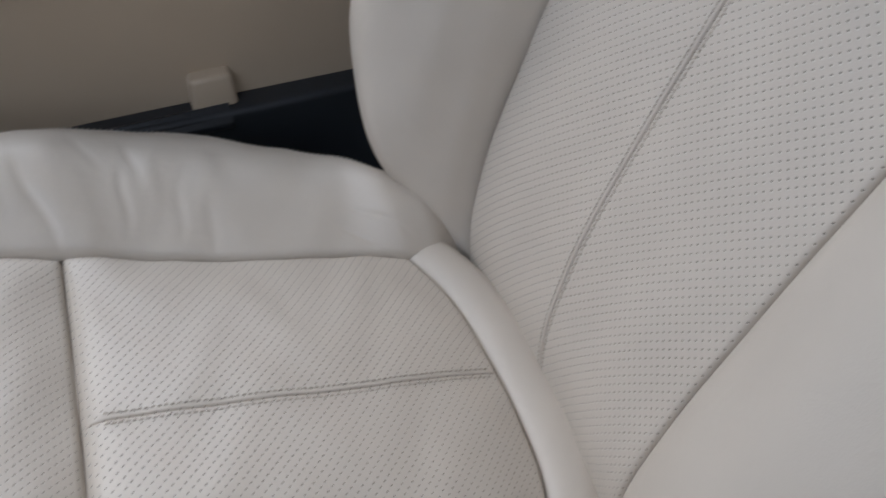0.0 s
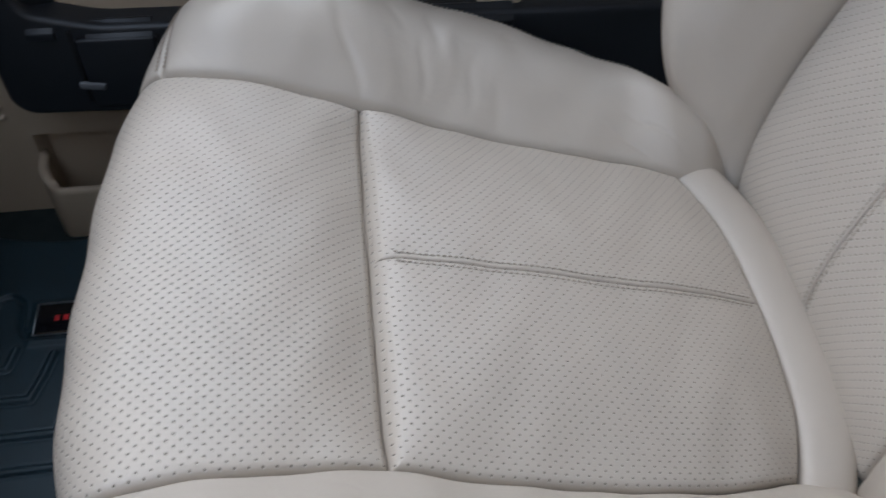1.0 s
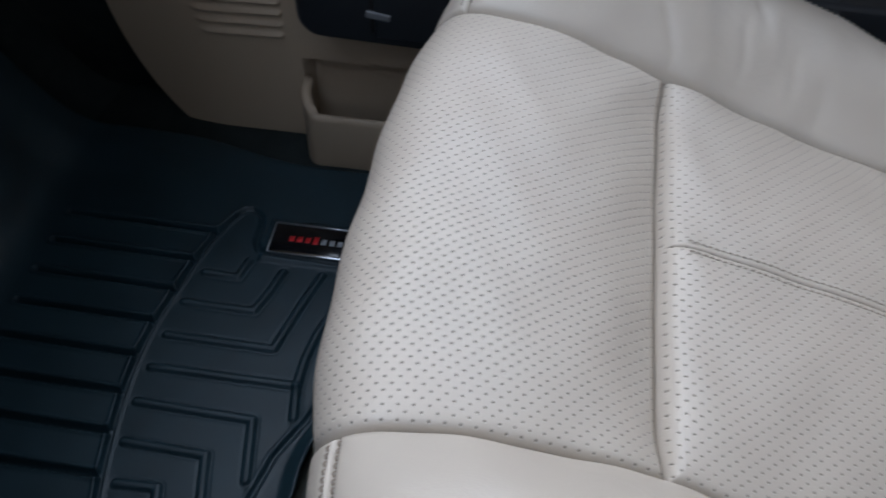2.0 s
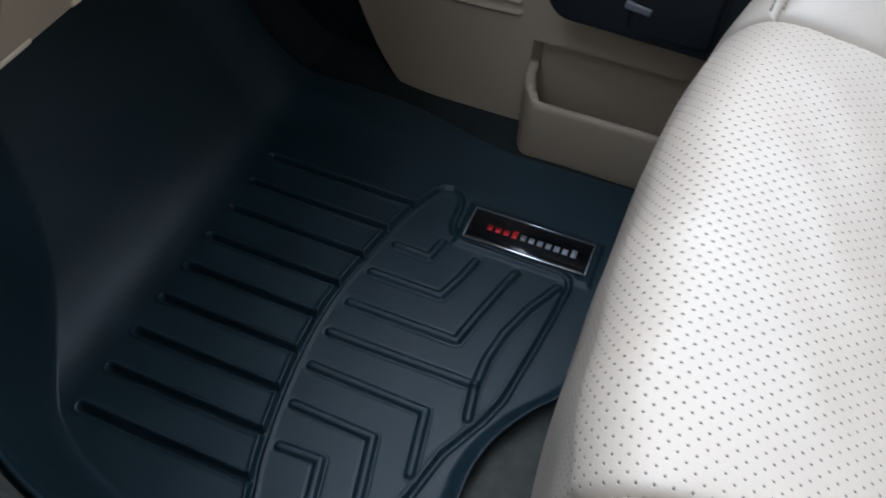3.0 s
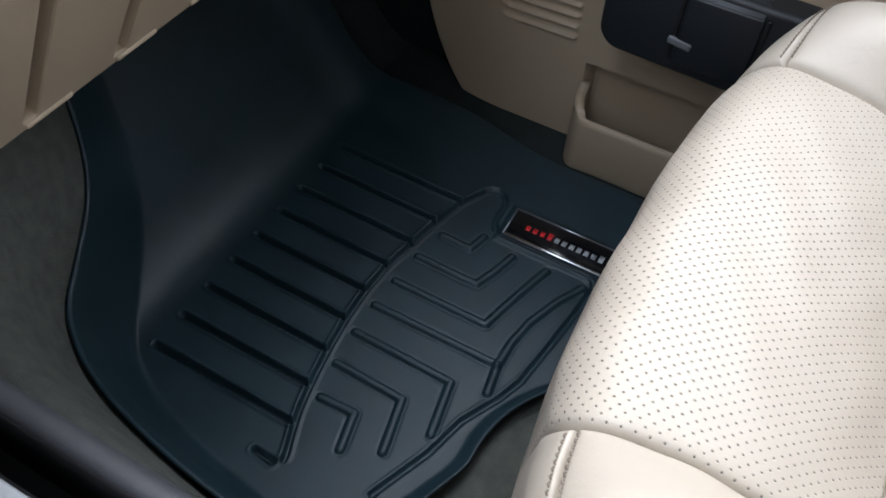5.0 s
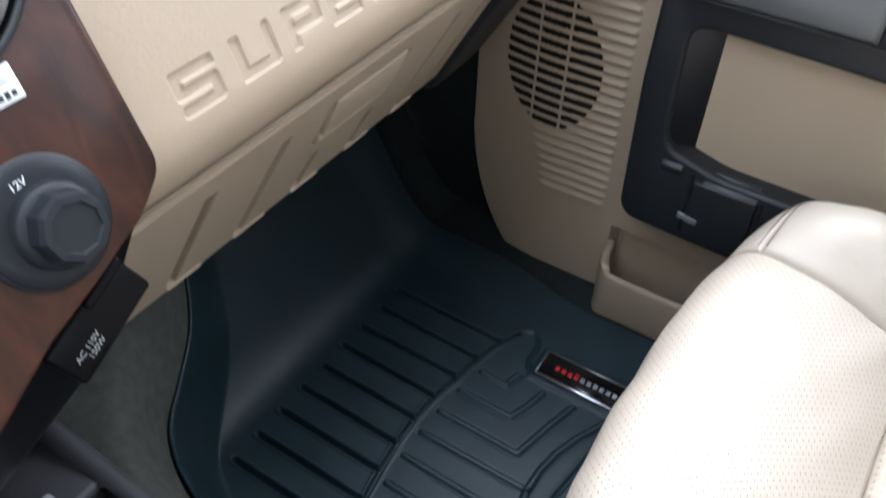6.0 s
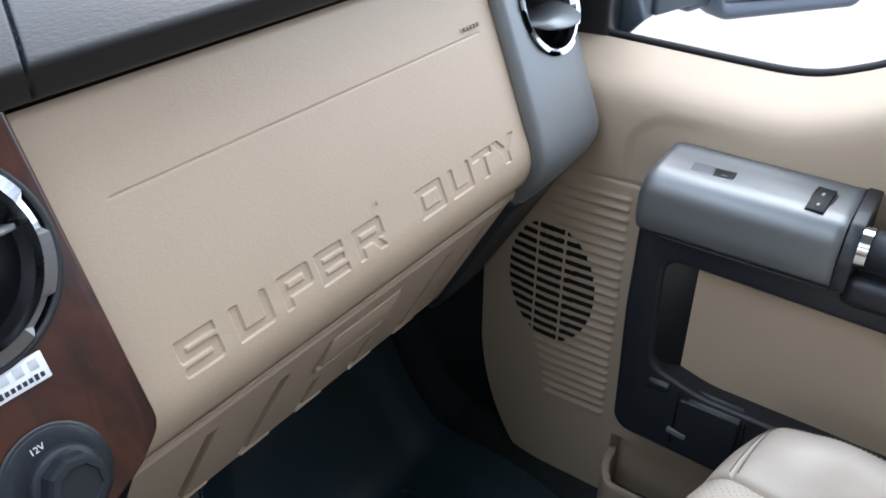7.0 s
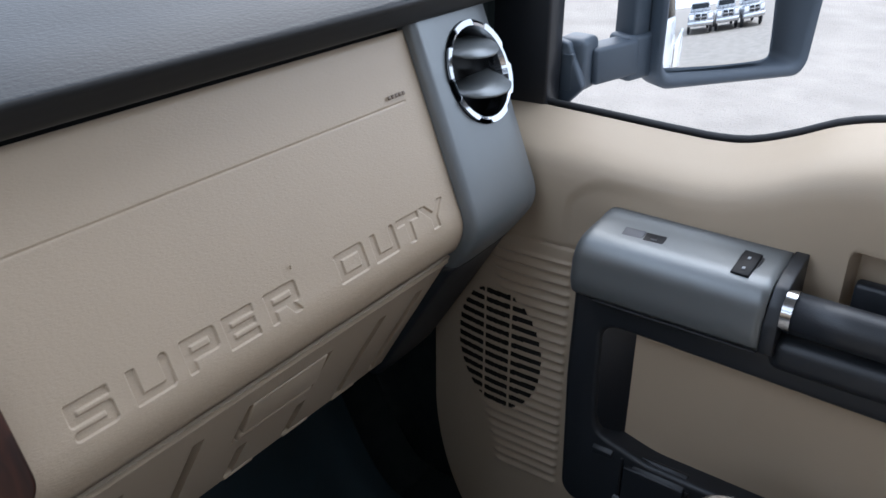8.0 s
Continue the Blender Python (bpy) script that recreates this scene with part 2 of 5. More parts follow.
PAD = material("dashboard_pad", (0.012, 0.015, 0.018), 0.42, var=0.12, grain=360, bump=0.55, dist=0.0008, spec=0.18, grain_kind="noise", stretch=(0.55, 1, 1))
GREY = material("satin_grey_paint", (0.175, 0.183, 0.184), 0.42, metal=0.5, var=0.04, grain=1500, bump=0.03, dist=0.0002)
RUBBER = material("black_rubber_mat", (0.0110, 0.0280, 0.038), 0.47, var=0.34, var_scale=22, grain=1200, bump=0.3, dist=0.0004, spec=0.5, rough_var=0.12)
CARPET = material("dark_carpet", (0.125, 0.13, 0.115), 0.95, var=0.4, var_scale=60, grain=900, bump=1.0, dist=0.003, spec=0.1, grain_kind="noise")
CLOTH_AND_SHADE = material("dark_cloth_and_shade", (0.030, 0.037, 0.037), 0.95, var=0.3, var_scale=40, grain=900, bump=0.6, dist=0.002, spec=0.05, grain_kind="noise")
CHROME = material("chrome", (0.55, 0.56, 0.58), 0.14, metal=1.0, var=0.02, bump=0.0, rough_var=0.04)
SILVER = material("silver_trim", (0.5, 0.51, 0.53), 0.3, metal=0.8, var=0.04, bump=0.0)
SATIN = material("satin_silver_paint", (0.55, 0.57, 0.59), 0.32, metal=0.25, var=0.04, bump=0.0)
SEAL = material("black_rubber_seal", (0.008, 0.008, 0.009), 0.6, bump=0.1)
LENS = material("frosted_grey_lens", (0.15, 0.155, 0.165), 0.35, bump=0.0)
SPEAKER_SHADE = material("speaker_slot_shade", (0.026, 0.024, 0.022), 0.9, var=0.2, var_scale=80, grain=900, bump=0.3, dist=0.0005, spec=0.1)
SWITCH = material("matt_black_switch", (0.004, 0.004, 0.005), 0.4, bump=0.0, spec=0.12)
CONSOLE = material("grey_console_plastic", (0.055, 0.055, 0.062), 0.5, var=0.1, grain=600, bump=0.25, dist=0.0005)
DIM_INK = material("dim_grey_print", (0.045, 0.045, 0.048), 0.5, bump=0.0)
PALE_INK = material("pale_grey_print", (0.36, 0.37, 0.39), 0.5, bump=0.0)
WHITE_INK = material("white_print", (0.75, 0.76, 0.78), 0.5, bump=0.0)
RED_INK = material("red_print", (0.65, 0.02, 0.025), 0.4, bump=0.0)
GLOSS = material("glossy_black_plate", (0.008, 0.008, 0.01), 0.12, bump=0.0, rough_var=0.03)
ROOF = material("headliner_cloth", (0.24, 0.22, 0.19), 0.9, bump=0.3, grain=500)
PAINT = material("white_truck_paint", (0.75, 0.76, 0.78), 0.25, bump=0.0, coat=0.6)
GROUND = material("pale_gravel_lot", (0.32, 0.285, 0.245), 0.85, var=0.3, var_scale=2.3, grain=55, bump=0.9, dist=0.02, grain_kind="noise", spec=0.2)


def wood_material():
    mt = bpy.data.materials.new("dark_walnut_veneer")
    mt.use_nodes = True
    nt = mt.node_tree
    b = nt.nodes["Principled BSDF"]
    geo = nt.nodes.new("ShaderNodeNewGeometry")
    mp = nt.nodes.new("ShaderNodeMapping")
    mp.inputs["Scale"].default_value = (38, 38, 5)
    mp.inputs["Rotation"].default_value = (0, radians(20), 0)
    nz = nt.nodes.new("ShaderNodeTexNoise")
    nz.inputs["Scale"].default_value, nz.inputs["Detail"].default_value, nz.inputs["Distortion"].default_value = 1.4, 8, 0.8
    rp = nt.nodes.new("ShaderNodeValToRGB")
    rp.color_ramp.elements[0].position, rp.color_ramp.elements[0].color = 0.3, (0.014, 0.0040, 0.0021, 1)
    rp.color_ramp.elements[1].position, rp.color_ramp.elements[1].color = 0.72, (0.070, 0.0195, 0.0082, 1)
    nt.links.new(geo.outputs["Position"], mp.inputs[0])
    nt.links.new(mp.outputs[0], nz.inputs["Vector"])
    nt.links.new(nz.outputs["Fac"], rp.inputs[0])
    nt.links.new(rp.outputs[0], b.inputs["Base Color"])
    b.inputs["Roughness"].default_value = 0.34
    b.inputs["Specular IOR Level"].default_value = 0.35
    b.inputs["Coat Weight"].default_value, b.inputs["Coat Roughness"].default_value = 0.16, 0.10
    return mt


WOOD = wood_material()


def mirror_material():
    mt = bpy.data.materials.new("mirror_glass")
    mt.use_nodes = True
    b = mt.node_tree.nodes["Principled BSDF"]
    b.inputs["Base Color"].default_value, b.inputs["Metallic"].default_value, b.inputs["Roughness"].default_value = (0.85, 0.87, 0.88, 1), 1.0, 0.01
    return mt


MIRROR = mirror_material()

# ---- the cab's shell: floor, tunnel, firewall, roof, walls ----
def structure(ob, label):
    return tagged(ob, label, "", "", "structure")


def mat_rim(y):
    """Where the mat's raised edge runs along the tunnel."""
    return spline([0.30, 0.40, 0.5, 0.6, 0.66, 0.71, 0.745, 0.775, 0.81, 0.90, 1.1], [0.095, 0.10, 0.106, 0.12, 0.135, 0.157, 0.184, 0.228, 0.285, 0.36, 0.42], y)


def toe_rise(y):
    return spline([-2.0, 0.0, 0.70, 0.725, 0.74, 0.77, 0.80, 0.83, 0.865, 0.90, 1.0, 1.2], [0, 0, 0, 0, 0.001, 0.012, 0.04, 0.085, 0.15, 0.22, 0.42, 0.80], y)


def floor_sheet():
    xs = np.concatenate([np.linspace(-0.95, 0.0, 12), np.linspace(0.01, 0.30, 40), np.linspace(0.33, 0.86, 14)])
    ys = np.concatenate([np.linspace(-1.6, 0.2, 12), np.linspace(0.25, 1.05, 50)])
    X, Y = np.meshgrid(xs, ys, indexing="ij")
    tunnel = step(0, 1, (mat_rim(Y) + 0.045 - X) / 0.10) * 0.25
    Z = -0.016 + tunnel + toe_rise(Y - 0.02) - 0.01 * step(0.70, 0.78, X)
    Z += 0.002 * np.sin(31 * X + 17 * Y) * np.cos(23 * Y)
    # faces on the door side are coloured dark for the shade there
    shade_faces = (X[:-1, :-1] > 0.56).astype(np.int32)
    return structure(sheet("floor", np.stack([X, Y, Z], -1), [CARPET, CLOTH_AND_SHADE], thick=0.02, index=shade_faces), "dark grey loop carpet on the cab floor and tunnel, shade coloured on its door side")


floor_sheet()
# dark strip laid where the floor only lies in shade
structure(block("sill_shade_strip", (0.20, 1.3, 0.012), (0.765, 0.30, -0.028), CLOTH_AND_SHADE, bevel=0.003), "dark strip for the shade between floor mat and door")
# sills out of view, added to stop light leaking up from the ground
for side, word in ((0.875, "passenger"), (-0.925, "driver")):
    structure(block("sill", (0.15, 2.8, 0.12), (side, -0.32, -0.15), BLACK, bevel=0.01), "black unseen light-stop sill on the " + word + " side")
structure(block("wall_north", (1.9, 0.04, 1.0), (0, 1.08, 0.45), BLACK, bevel=0.0), "black firewall behind the dashboard")
structure(block("wall_east", (0.04, 0.42, 1.10), (0.895, 0.885, 0.40), CLOTH_AND_SHADE, bevel=0.0), "black kick panel beside the footwell")
structure(block("wall_west", (0.04, 0.42, 1.10), (-0.895, 0.885, 0.40), BLACK, bevel=0.0), "black kick panel on the driver side")
# added to close the gap that let light into the footwell
structure(block("cowl_side", (0.085, 0.36, 0.34), (0.853, 0.86, 0.72), CLOTH_AND_SHADE, bevel=0.01), "dark trim between dashboard and door")
# out of view; front edge and tone are set to limit light and bounce
structure(block("ceiling", (1.86, 2.20, 0.03), (0, -0.67, 1.385), ROOF, bevel=0.0), "pale cloth headliner of the cab")
structure(block("wall_south", (1.86, 0.04, 0.95), (0, -1.72, 0.40), ROOF, bevel=0.0), "pale trimmed rear wall of the cab below its window")
structure(block("wall_south", (1.86, 0.04, 0.14), (0, -1.72, 1.29), ROOF, bevel=0.0), "pale trimmed header above the rear window")
# stands above the passenger sill's height to hold back driver side light
structure(block("wall_west", (0.06, 1.55, 1.07), (-0.92, 0.30, 0.465), TAN, bevel=0.0), "tan driver side wall, out of view, raised to hold back light")
structure(block("wall_west", (0.06, 2.3, 0.10), (-0.92, -0.6, 1.31), ROOF, bevel=0.0), "pale rail above the driver side window")
for side, word in ((0.93, "east"), (-0.93, "west")):
    # the west one, out of view, is taller to hold back light
    structure(block("wall_" + word, (0.05, 1.40, 0.80 if side > 0 else 1.12), (side, -1.00, 0.32 if side > 0 else 0.48), TAN, bevel=0.0), "tan trimmed rear door below its window")
    structure(block("pillar_" + word, (0.05, 0.14, 0.56), (side, -0.40, 1.0), ROOF, bevel=0.0), "pale pillar between front and rear window")
    structure(block("pillar_" + word, (0.05, 0.30, 0.56), (side, -1.57, 1.0), ROOF, bevel=0.0), "pale pillar behind the rear side window")
structure(block("wall_east", (0.05, 2.3, 0.10), (0.93, -0.6, 1.31), ROOF, bevel=0.0), "pale rail above the passenger window")
structure(block("pillar_east", (0.07, 0.09, 0.78), (0.885, 0.665, 0.98), BLACK, bevel=0.02, turn=(24, 0, 0)), "black front roof pillar beside the window")
structure(block("pillar_west", (0.07, 0.09, 0.78), (-0.885, 0.665, 0.98), BLACK, bevel=0.02, turn=(24, 0, 0)), "black front roof pillar on the driver side")


# ---- the passenger seat ----
SEAT_V = [-0.30, -0.10, 0, 0.2, 0.45, 0.7, 0.9, 1.0, 1.15, 1.33, 1.5, 1.63, 1.74, 1.83, 1.92, 2.0]
SEAT_Y = [-0.320, -0.260, -0.229, -0.183, -0.080, 0.019, 0.066, 0.089, 0.137, 0.198, 0.252, 0.275, 0.288, 0.292, 0.297, 0.302]
SEAT_Z = [0.240, 0.257, 0.268, 0.285, 0.311, 0.331, 0.339, 0.343, 0.356, 0.373, 0.377, 0.369, 0.352, 0.336, 0.295, 0.190]
SEAM_V = [-0.30, 0, 0.35, 0.7, 1, 1.33, 1.63, 2.0]
SEAM_IN = [0.180, 0.180, 0.169, 0.174, 0.180, 0.174, 0.168, 0.180]
SEAM_OUT = [0.450, 0.471, 0.495, 0.520, 0.528, 0.539, 0.554, 0.566]
BEND_V = [0, 0.5, 1, 1.6, 2.0]


def cushion(u, v):
    """The cushion's top: u across it from seam to seam, v from the backrest over the front edge."""
    y = spline(SEAT_V, SEAT_Y, v)
    z = spline(SEAT_V, SEAT_Z, v)
    a, b = spline(SEAM_V, SEAM_IN, v), spline(SEAM_V, SEAM_OUT, v)
    x = a + (b - a) * (u + 1) / 2
    y = y + spline(BEND_V, [0.028, 0.018, 0.0, -0.013, -0.011], v) * np.abs(u) ** 3 + spline(BEND_V, [0, 0, -0.006, -0.008, 0], v) * u
    z = z + spline(BEND_V, [0.001, -0.004, 0.009, 0.004, -0.004], v) * np.abs(u) ** 2 + spline(BEND_V, [0.015, 0, -0.006, -0.006, 0.002], v) * u
    return np.stack([x, y, z], -1)


BOL_Q = [0, 0.12, 0.3, 0.5, 0.65, 0.78, 0.88, 1.0]
BOL_X = [0, 0.013, 0.036, 0.064, 0.086, 0.100, 0.106, 0.104]
BOL_H = [0, 0.012, 0.031, 0.041, 0.036, 0.014, -0.025, -0.14]


def bolster(side):
    def place(q, v):
        base = cushion(np.full_like(q, side), v)
        wide = spline([-0.3, 0.0, 0.2, 0.5, 0.8, 1.0, 1.3, 1.6, 2.0], [0.74, 0.97, 1.25, 1.52, 1.38, 1.24, 1.04, 0.96, 1.2], v)
        high = spline([-0.3, 0.0, 0.2, 0.5, 0.8, 1.0, 1.3, 1.6, 2.0], [1.39, 1.25, 0.94, 1.12, 1.24, 1.37, 0.96, 0.21, 0.12], v)
        dx, dz = spline(BOL_Q, BOL_X, q) * wide, spline(BOL_Q, BOL_H, q) * high
        x = base[..., 0] + side * dx
        y = base[..., 1] - 0.045 * q**1.5 * step(1.2, 1.9, v)
        z = base[..., 2] + dz - 0.015 * step(0.15, -0.2, v) * q - 0.045 * step(-0.08, -0.28, v)
        return np.stack([x, y, z], -1)
    return place


def spread(a, b, n):
    """Even steps, closer together near both ends."""
    t = np.linspace(0, 1, n)
    t = 0.55 * t + 0.45 * (0.5 - 0.5 * np.cos(np.pi * t))
    return a + (b - a) * t


def cushion_out(v):
    """The way out of the cushion, the same on both sides of a seam."""
    dy = spline(SEAT_V, SEAT_Y, v + 0.01) - spline(SEAT_V, SEAT_Y, v - 0.01)
    dz = spline(SEAT_V, SEAT_Z, v + 0.01) - spline(SEAT_V, SEAT_Z, v - 0.01)
    k = np.maximum(np.hypot(dy, dz), 1e-6)
    return np.stack([0 * dy, -dz / k, dy / k], -1)


def unevenness(P):
    return 0.0012 * np.sin(P[..., 0] * 61 + 1.3 * np.sin(P[..., 1] * 47)) * np.sin(P[..., 1] * 53 + P[..., 2] * 31)


def panel(name, place, ur, vr, nu, nv, mat, parent, label="", depth=0.009, width=0.010, puff=0.0, edges=(1, 1, 1, 1), flip=False, creases=None, sink=None, fold=0.0, tuck=0.0):
    """A sewn panel of a cushion: its edges dip into the seams."""
    U, V = np.meshgrid(spread(*ur, nu), spread(*vr, nv), indexing="ij")
    P = place(U, V)
    N = normals(P) * (-1 if flip else 1)
    S = sink(V) if sink else cushion_out(V)
    la = np.concatenate([np.zeros((1, nv)), np.cumsum(np.linalg.norm(np.diff(P, axis=0), axis=2), axis=0)])
    lb = np.concatenate([np.zeros((nu, 1)), np.cumsum(np.linalg.norm(np.diff(P, axis=1), axis=2), axis=1)], axis=1)
    d = np.full(P.shape[:2], 9.0)
    dip = np.zeros(P.shape[:2])
    for on, dd in zip(edges, (la, la[-1:] - la, lb, lb[:, -1:] - lb)):
        if on:
            d = np.minimum(d, dd)
            dip = np.maximum(dip, on * np.exp(-dd / (width if on == 1 else width * 0.32)))
    # the valley between seat and front panel runs out towards the bolsters
    ends = np.ones(P.shape[:2])
    for on, dd in zip(edges[:2], (la, la[-1:] - la)):
        if on == 1:
            ends = ends * (1 - 0.75 * np.exp(-(dd / 0.022) ** 2))
    valley = ends * (fold * np.exp(-(lb / 0.028) ** 1.5) + tuck * np.exp(-((lb[:, -1:] - lb) / 0.007)))
    P = P + N * (puff * (1 - np.exp(-(d / 0.05) ** 2)))[..., None] - S * (depth * dip + valley)[..., None]
    P = P + N * unevenness(P)[..., None]
    if creases is not None:
        P = P + N * creases(P)[..., None]
    mid_u, mid_v = la[:, nv // 2], lb[nu // 2]
    uv = np.stack(np.meshgrid(mid_u, mid_v, indexing="ij"), -1)
    return sheet(name, P, mat, parent, label, uv=uv, flip=flip)


def stitches(name, place, us, vs, parent, off=0.0008, gap=0.0052, r=0.00065, thread=THREAD, creases=None):
    """A row of single sewn stitches along a line on a cushion."""
    u, v = np.linspace(*us, 400), np.linspace(*vs, 400)
    P = place(u, v)
    e = 1e-3
    N = np.cross(place(u + e, v) - P, place(u, v + e) - P)
    N /= np.linalg.norm(N, axis=1, keepdims=True)
    if N[:, 2].mean() + N[:, 1].mean() < 0:
        N = -N
    P = P + N * unevenness(P)[..., None]
    if creases is not None:
        P = P + N * creases(P[None])[0][..., None]
    s = np.concatenate([[0], np.cumsum(np.linalg.norm(np.diff(P, axis=0), axis=1))])
    verts, faces = [], []
    for c in np.arange(gap, s[-1] - gap, gap):
        a, b = (np.array([np.interp(c + k * gap * 0.34, s, P[:, j]) for j in range(3)]) for k in (-1, 1))
        n = np.array([np.interp(c, s, N[:, j]) for j in range(3)])
        t = (b - a) / np.linalg.norm(b - a)
        side = np.cross(n, t)
        k0 = len(verts)
        for p, lift in ((a, -0.2), ((a + b) / 2, 1.0), (b, -0.2)):
            for k in range(4):
                ang = k * math.pi / 2 + math.pi / 4
                verts.append(p + n * (off * lift + r * math.sin(ang)) + side * r * 1.2 * math.cos(ang))
        for j in (0, 4):
            for k in range(4):
                faces.append([k0 + j + k, k0 + j + (k + 1) % 4, k0 + j + 4 + (k + 1) % 4, k0 + j + 4 + k])
    me = bpy.data.meshes.new(name)
    me.from_pydata([tuple(q) for q in verts], [], faces)
    me.shade_smooth()
    return attach(name, me, thread, parent)


def wrinkles(P):
    """Soft folds across the outer bolster, where it is sat on most."""
    out = np.zeros(P.shape[:2])
    folds = ((0.560, 0.090, 0.15, 0.0050, 0.0034, 0.026), (0.585, 0.104, -0.10, 0.0080, -0.0020, 0.030), (0.560, 0.055, -0.20, 0.0090, -0.0020, 0.040), (0.562, 0.024, -0.30, 0.0042, 0.0032, 0.020),
             (0.595, 0.010, -0.15, 0.0050, 0.0030, 0.020), (0.575, -0.002, -0.30, 0.0060, -0.0018, 0.030), (0.548, -0.018, -0.40, 0.0042, 0.0028, 0.020), (0.532, -0.040, -0.45, 0.0055, 0.0020, 0.020),
             (0.590, -0.050, -0.25, 0.0110, -0.0016, 0.030), (0.605, 0.045, 0.25, 0.0060, 0.0016, 0.018), (0.500, -0.160, 0.8, 0.0030, 0.0020, 0.014), (0.506, -0.182, 1.0, 0.0030, 0.0022, 0.016), (0.535, 0.150, -0.2, 0.0150, 0.0012, 0.04))
    for x, y, lean, w, depth, reach in folds:
        d = P[..., 1] - y - lean * (P[..., 0] - x) - 0.004 * np.sin((P[..., 0] - x) * 90)
        out -= 0.55 * depth * np.exp(-(d / w) ** 2) * np.exp(-((P[..., 0] - x) / reach) ** 2)
    return out


def passenger_seat():
    seat = group_empty("car_seat", "cream leather front seat with punched centre panels and sewn seams", "car seat", (0.36, 0.0, 0.0))
    outer, inner = bolster(1), bolster(-1)
    panel("front_panel", cushion, (-1, 1), (1, 2), 140, 140, LEATHER_HOLES, seat, "punched cream leather front panel", puff=0.004, edges=(1, 1, 1, 0), depth=0.009, width=0.0022, fold=0.013)
    panel("seat_panel", cushion, (-1, 0.02), (0, 1), 180, 130, LEATHER_HOLES, seat, "punched cream leather seat panel", depth=0.009, width=0.0022, puff=0.0018, tuck=0.012, edges=(1, 0.35, 1, 1))
    panel("seat_panel", cushion, (0.02, 1), (0, 1), 180, 130, LEATHER_HOLES, seat, "punched cream leather seat panel", depth=0.009, width=0.0022, puff=0.0018, tuck=0.012, edges=(0.35, 1, 1, 1))
    for side, place in ((1, outer), (-1, inner)):
        panel("side_bolster", place, (0, 1), (-0.28, 1.60), 110, 300, LEATHER, seat, "smooth cream leather bolster, softly creased", edges=(1, 0, 0, 1), depth=0.009, width=0.0022, flip=side < 0,
              creases=wrinkles if side > 0 else None)
        panel("bolster_front", place, (0, 1), (1.60, 2.0), 90, 60, LEATHER, seat, "smooth cream leather bolster front", edges=(1, 0, 1, 0), depth=0.009, width=0.0022, flip=side < 0)
        for v in (1.575, 1.625):
            stitches("stitching", place, (0.04, 0.95), (v, v), seat, off=0.0007, r=0.0006, gap=0.0046, thread=TWINE)
        stitches("stitching", place, (0.64, 0.64), (0.0, 1.5), seat, off=0.0012, gap=0.0050, r=0.0007, creases=wrinkles if side > 0 else None)
    for u in (-0.008, 0.048):
        stitches("stitching", cushion, (u, u), (0.03, 0.96), seat, off=0.0009, gap=0.0046, r=0.0006)
    U, V = np.meshgrid(np.linspace(-1.15, 1.15, 30), np.linspace(-0.2, 1.9, 60), indexing="ij")
    sheet("seat_lining", cushion(U, V) - 0.021 * cushion_out(V), LEATHER, seat)
    # rolled band between cushion and backrest
    n = 150
    u = np.linspace(-1.22, 1.06, n)
    A = cushion(np.clip(u, -1.1, 1.1), np.zeros(n))
    A[:, 0] += 0.145 * np.minimum(0, u + 1.1)
    A = A + np.stack([np.linspace(-0.012, 0.012, n), 0.004 * np.abs(np.linspace(-1, 1, n)) ** 2, np.zeros(n)], -1)
    A[:, 2] -= 0.012 * step(0.97, 1.04, u) + 0.012 * step(-1.12, -1.22, u)
    A[:, 1] -= 0.006 * step(0.95, 1.05, u)
    ring = np.linspace(0, 1, 16)
    slim = 1 - 0.85 * step(0.955, 1.035, u) ** 2
    P = np.zeros((n, 16, 3))
    for j, r in enumerate(ring):
        ang = math.pi * r
        P[:, j] = A + np.stack([np.zeros(n), -0.021 + 0.024 * np.full(n, math.cos(ang)) * (0.35 + 0.65 * slim), -0.009 + 0.0115 * np.full(n, math.sin(ang)) * slim], -1)
    sheet("rear_band", P, LEATHER, seat, "smooth cream leather band")

    # backrest
    lean = radians(17.1)
    up, out = np.array([0, -math.sin(lean), math.cos(lean)]), np.array([0, math.cos(lean), math.sin(lean)])
    foot = np.array([0, -0.2745, 0.2327])
    tall = 0.69

    def back(u, w):
        h = w * tall
        a = spline([0, 0.1, 0.25, 0.5, 0.69], [0.178, 0.189, 0.194, 0.188, 0.186], h)
        b = spline([0, 0.1, 0.25, 0.5, 0.69], [0.457, 0.494, 0.519, 0.526, 0.528], h)
        x = a + (b - a) * (u + 1) / 2 + spline([0, 0.2, 0.5], [-0.005, 0.002, 0], h) * (1 - u**2)
        n = spline([0, 0.05, 0.12, 0.22, 0.35, 0.5, 0.6, 0.69], [0.013, 0.023, 0.019, 0.005, -0.011, -0.015, -0.03, -0.055], h)
        n = n + 0.008 * u**2 + spline([0, 0.2, 0.5], [-0.006, -0.001, 0.001], h) * u
        return foot + np.stack([x, 0 * x, 0 * x], -1) + h[..., None] * up + n[..., None] * out

    def back_bolster(side):
        def place(q, w):
            base = back(np.full_like(q, side), w)
            h = w * tall
            k = spline([0, 0.08, 0.18, 0.4, 0.69], [0.68, 0.50, 0.72, 0.73, 0.7] if side > 0 else [0.5, 0.7, 0.9, 0.95, 0.9], h)
            dx = spline(BOL_Q, [0, 0.015, 0.047, 0.098, 0.150, 0.188, 0.200, 0.185], q) * k
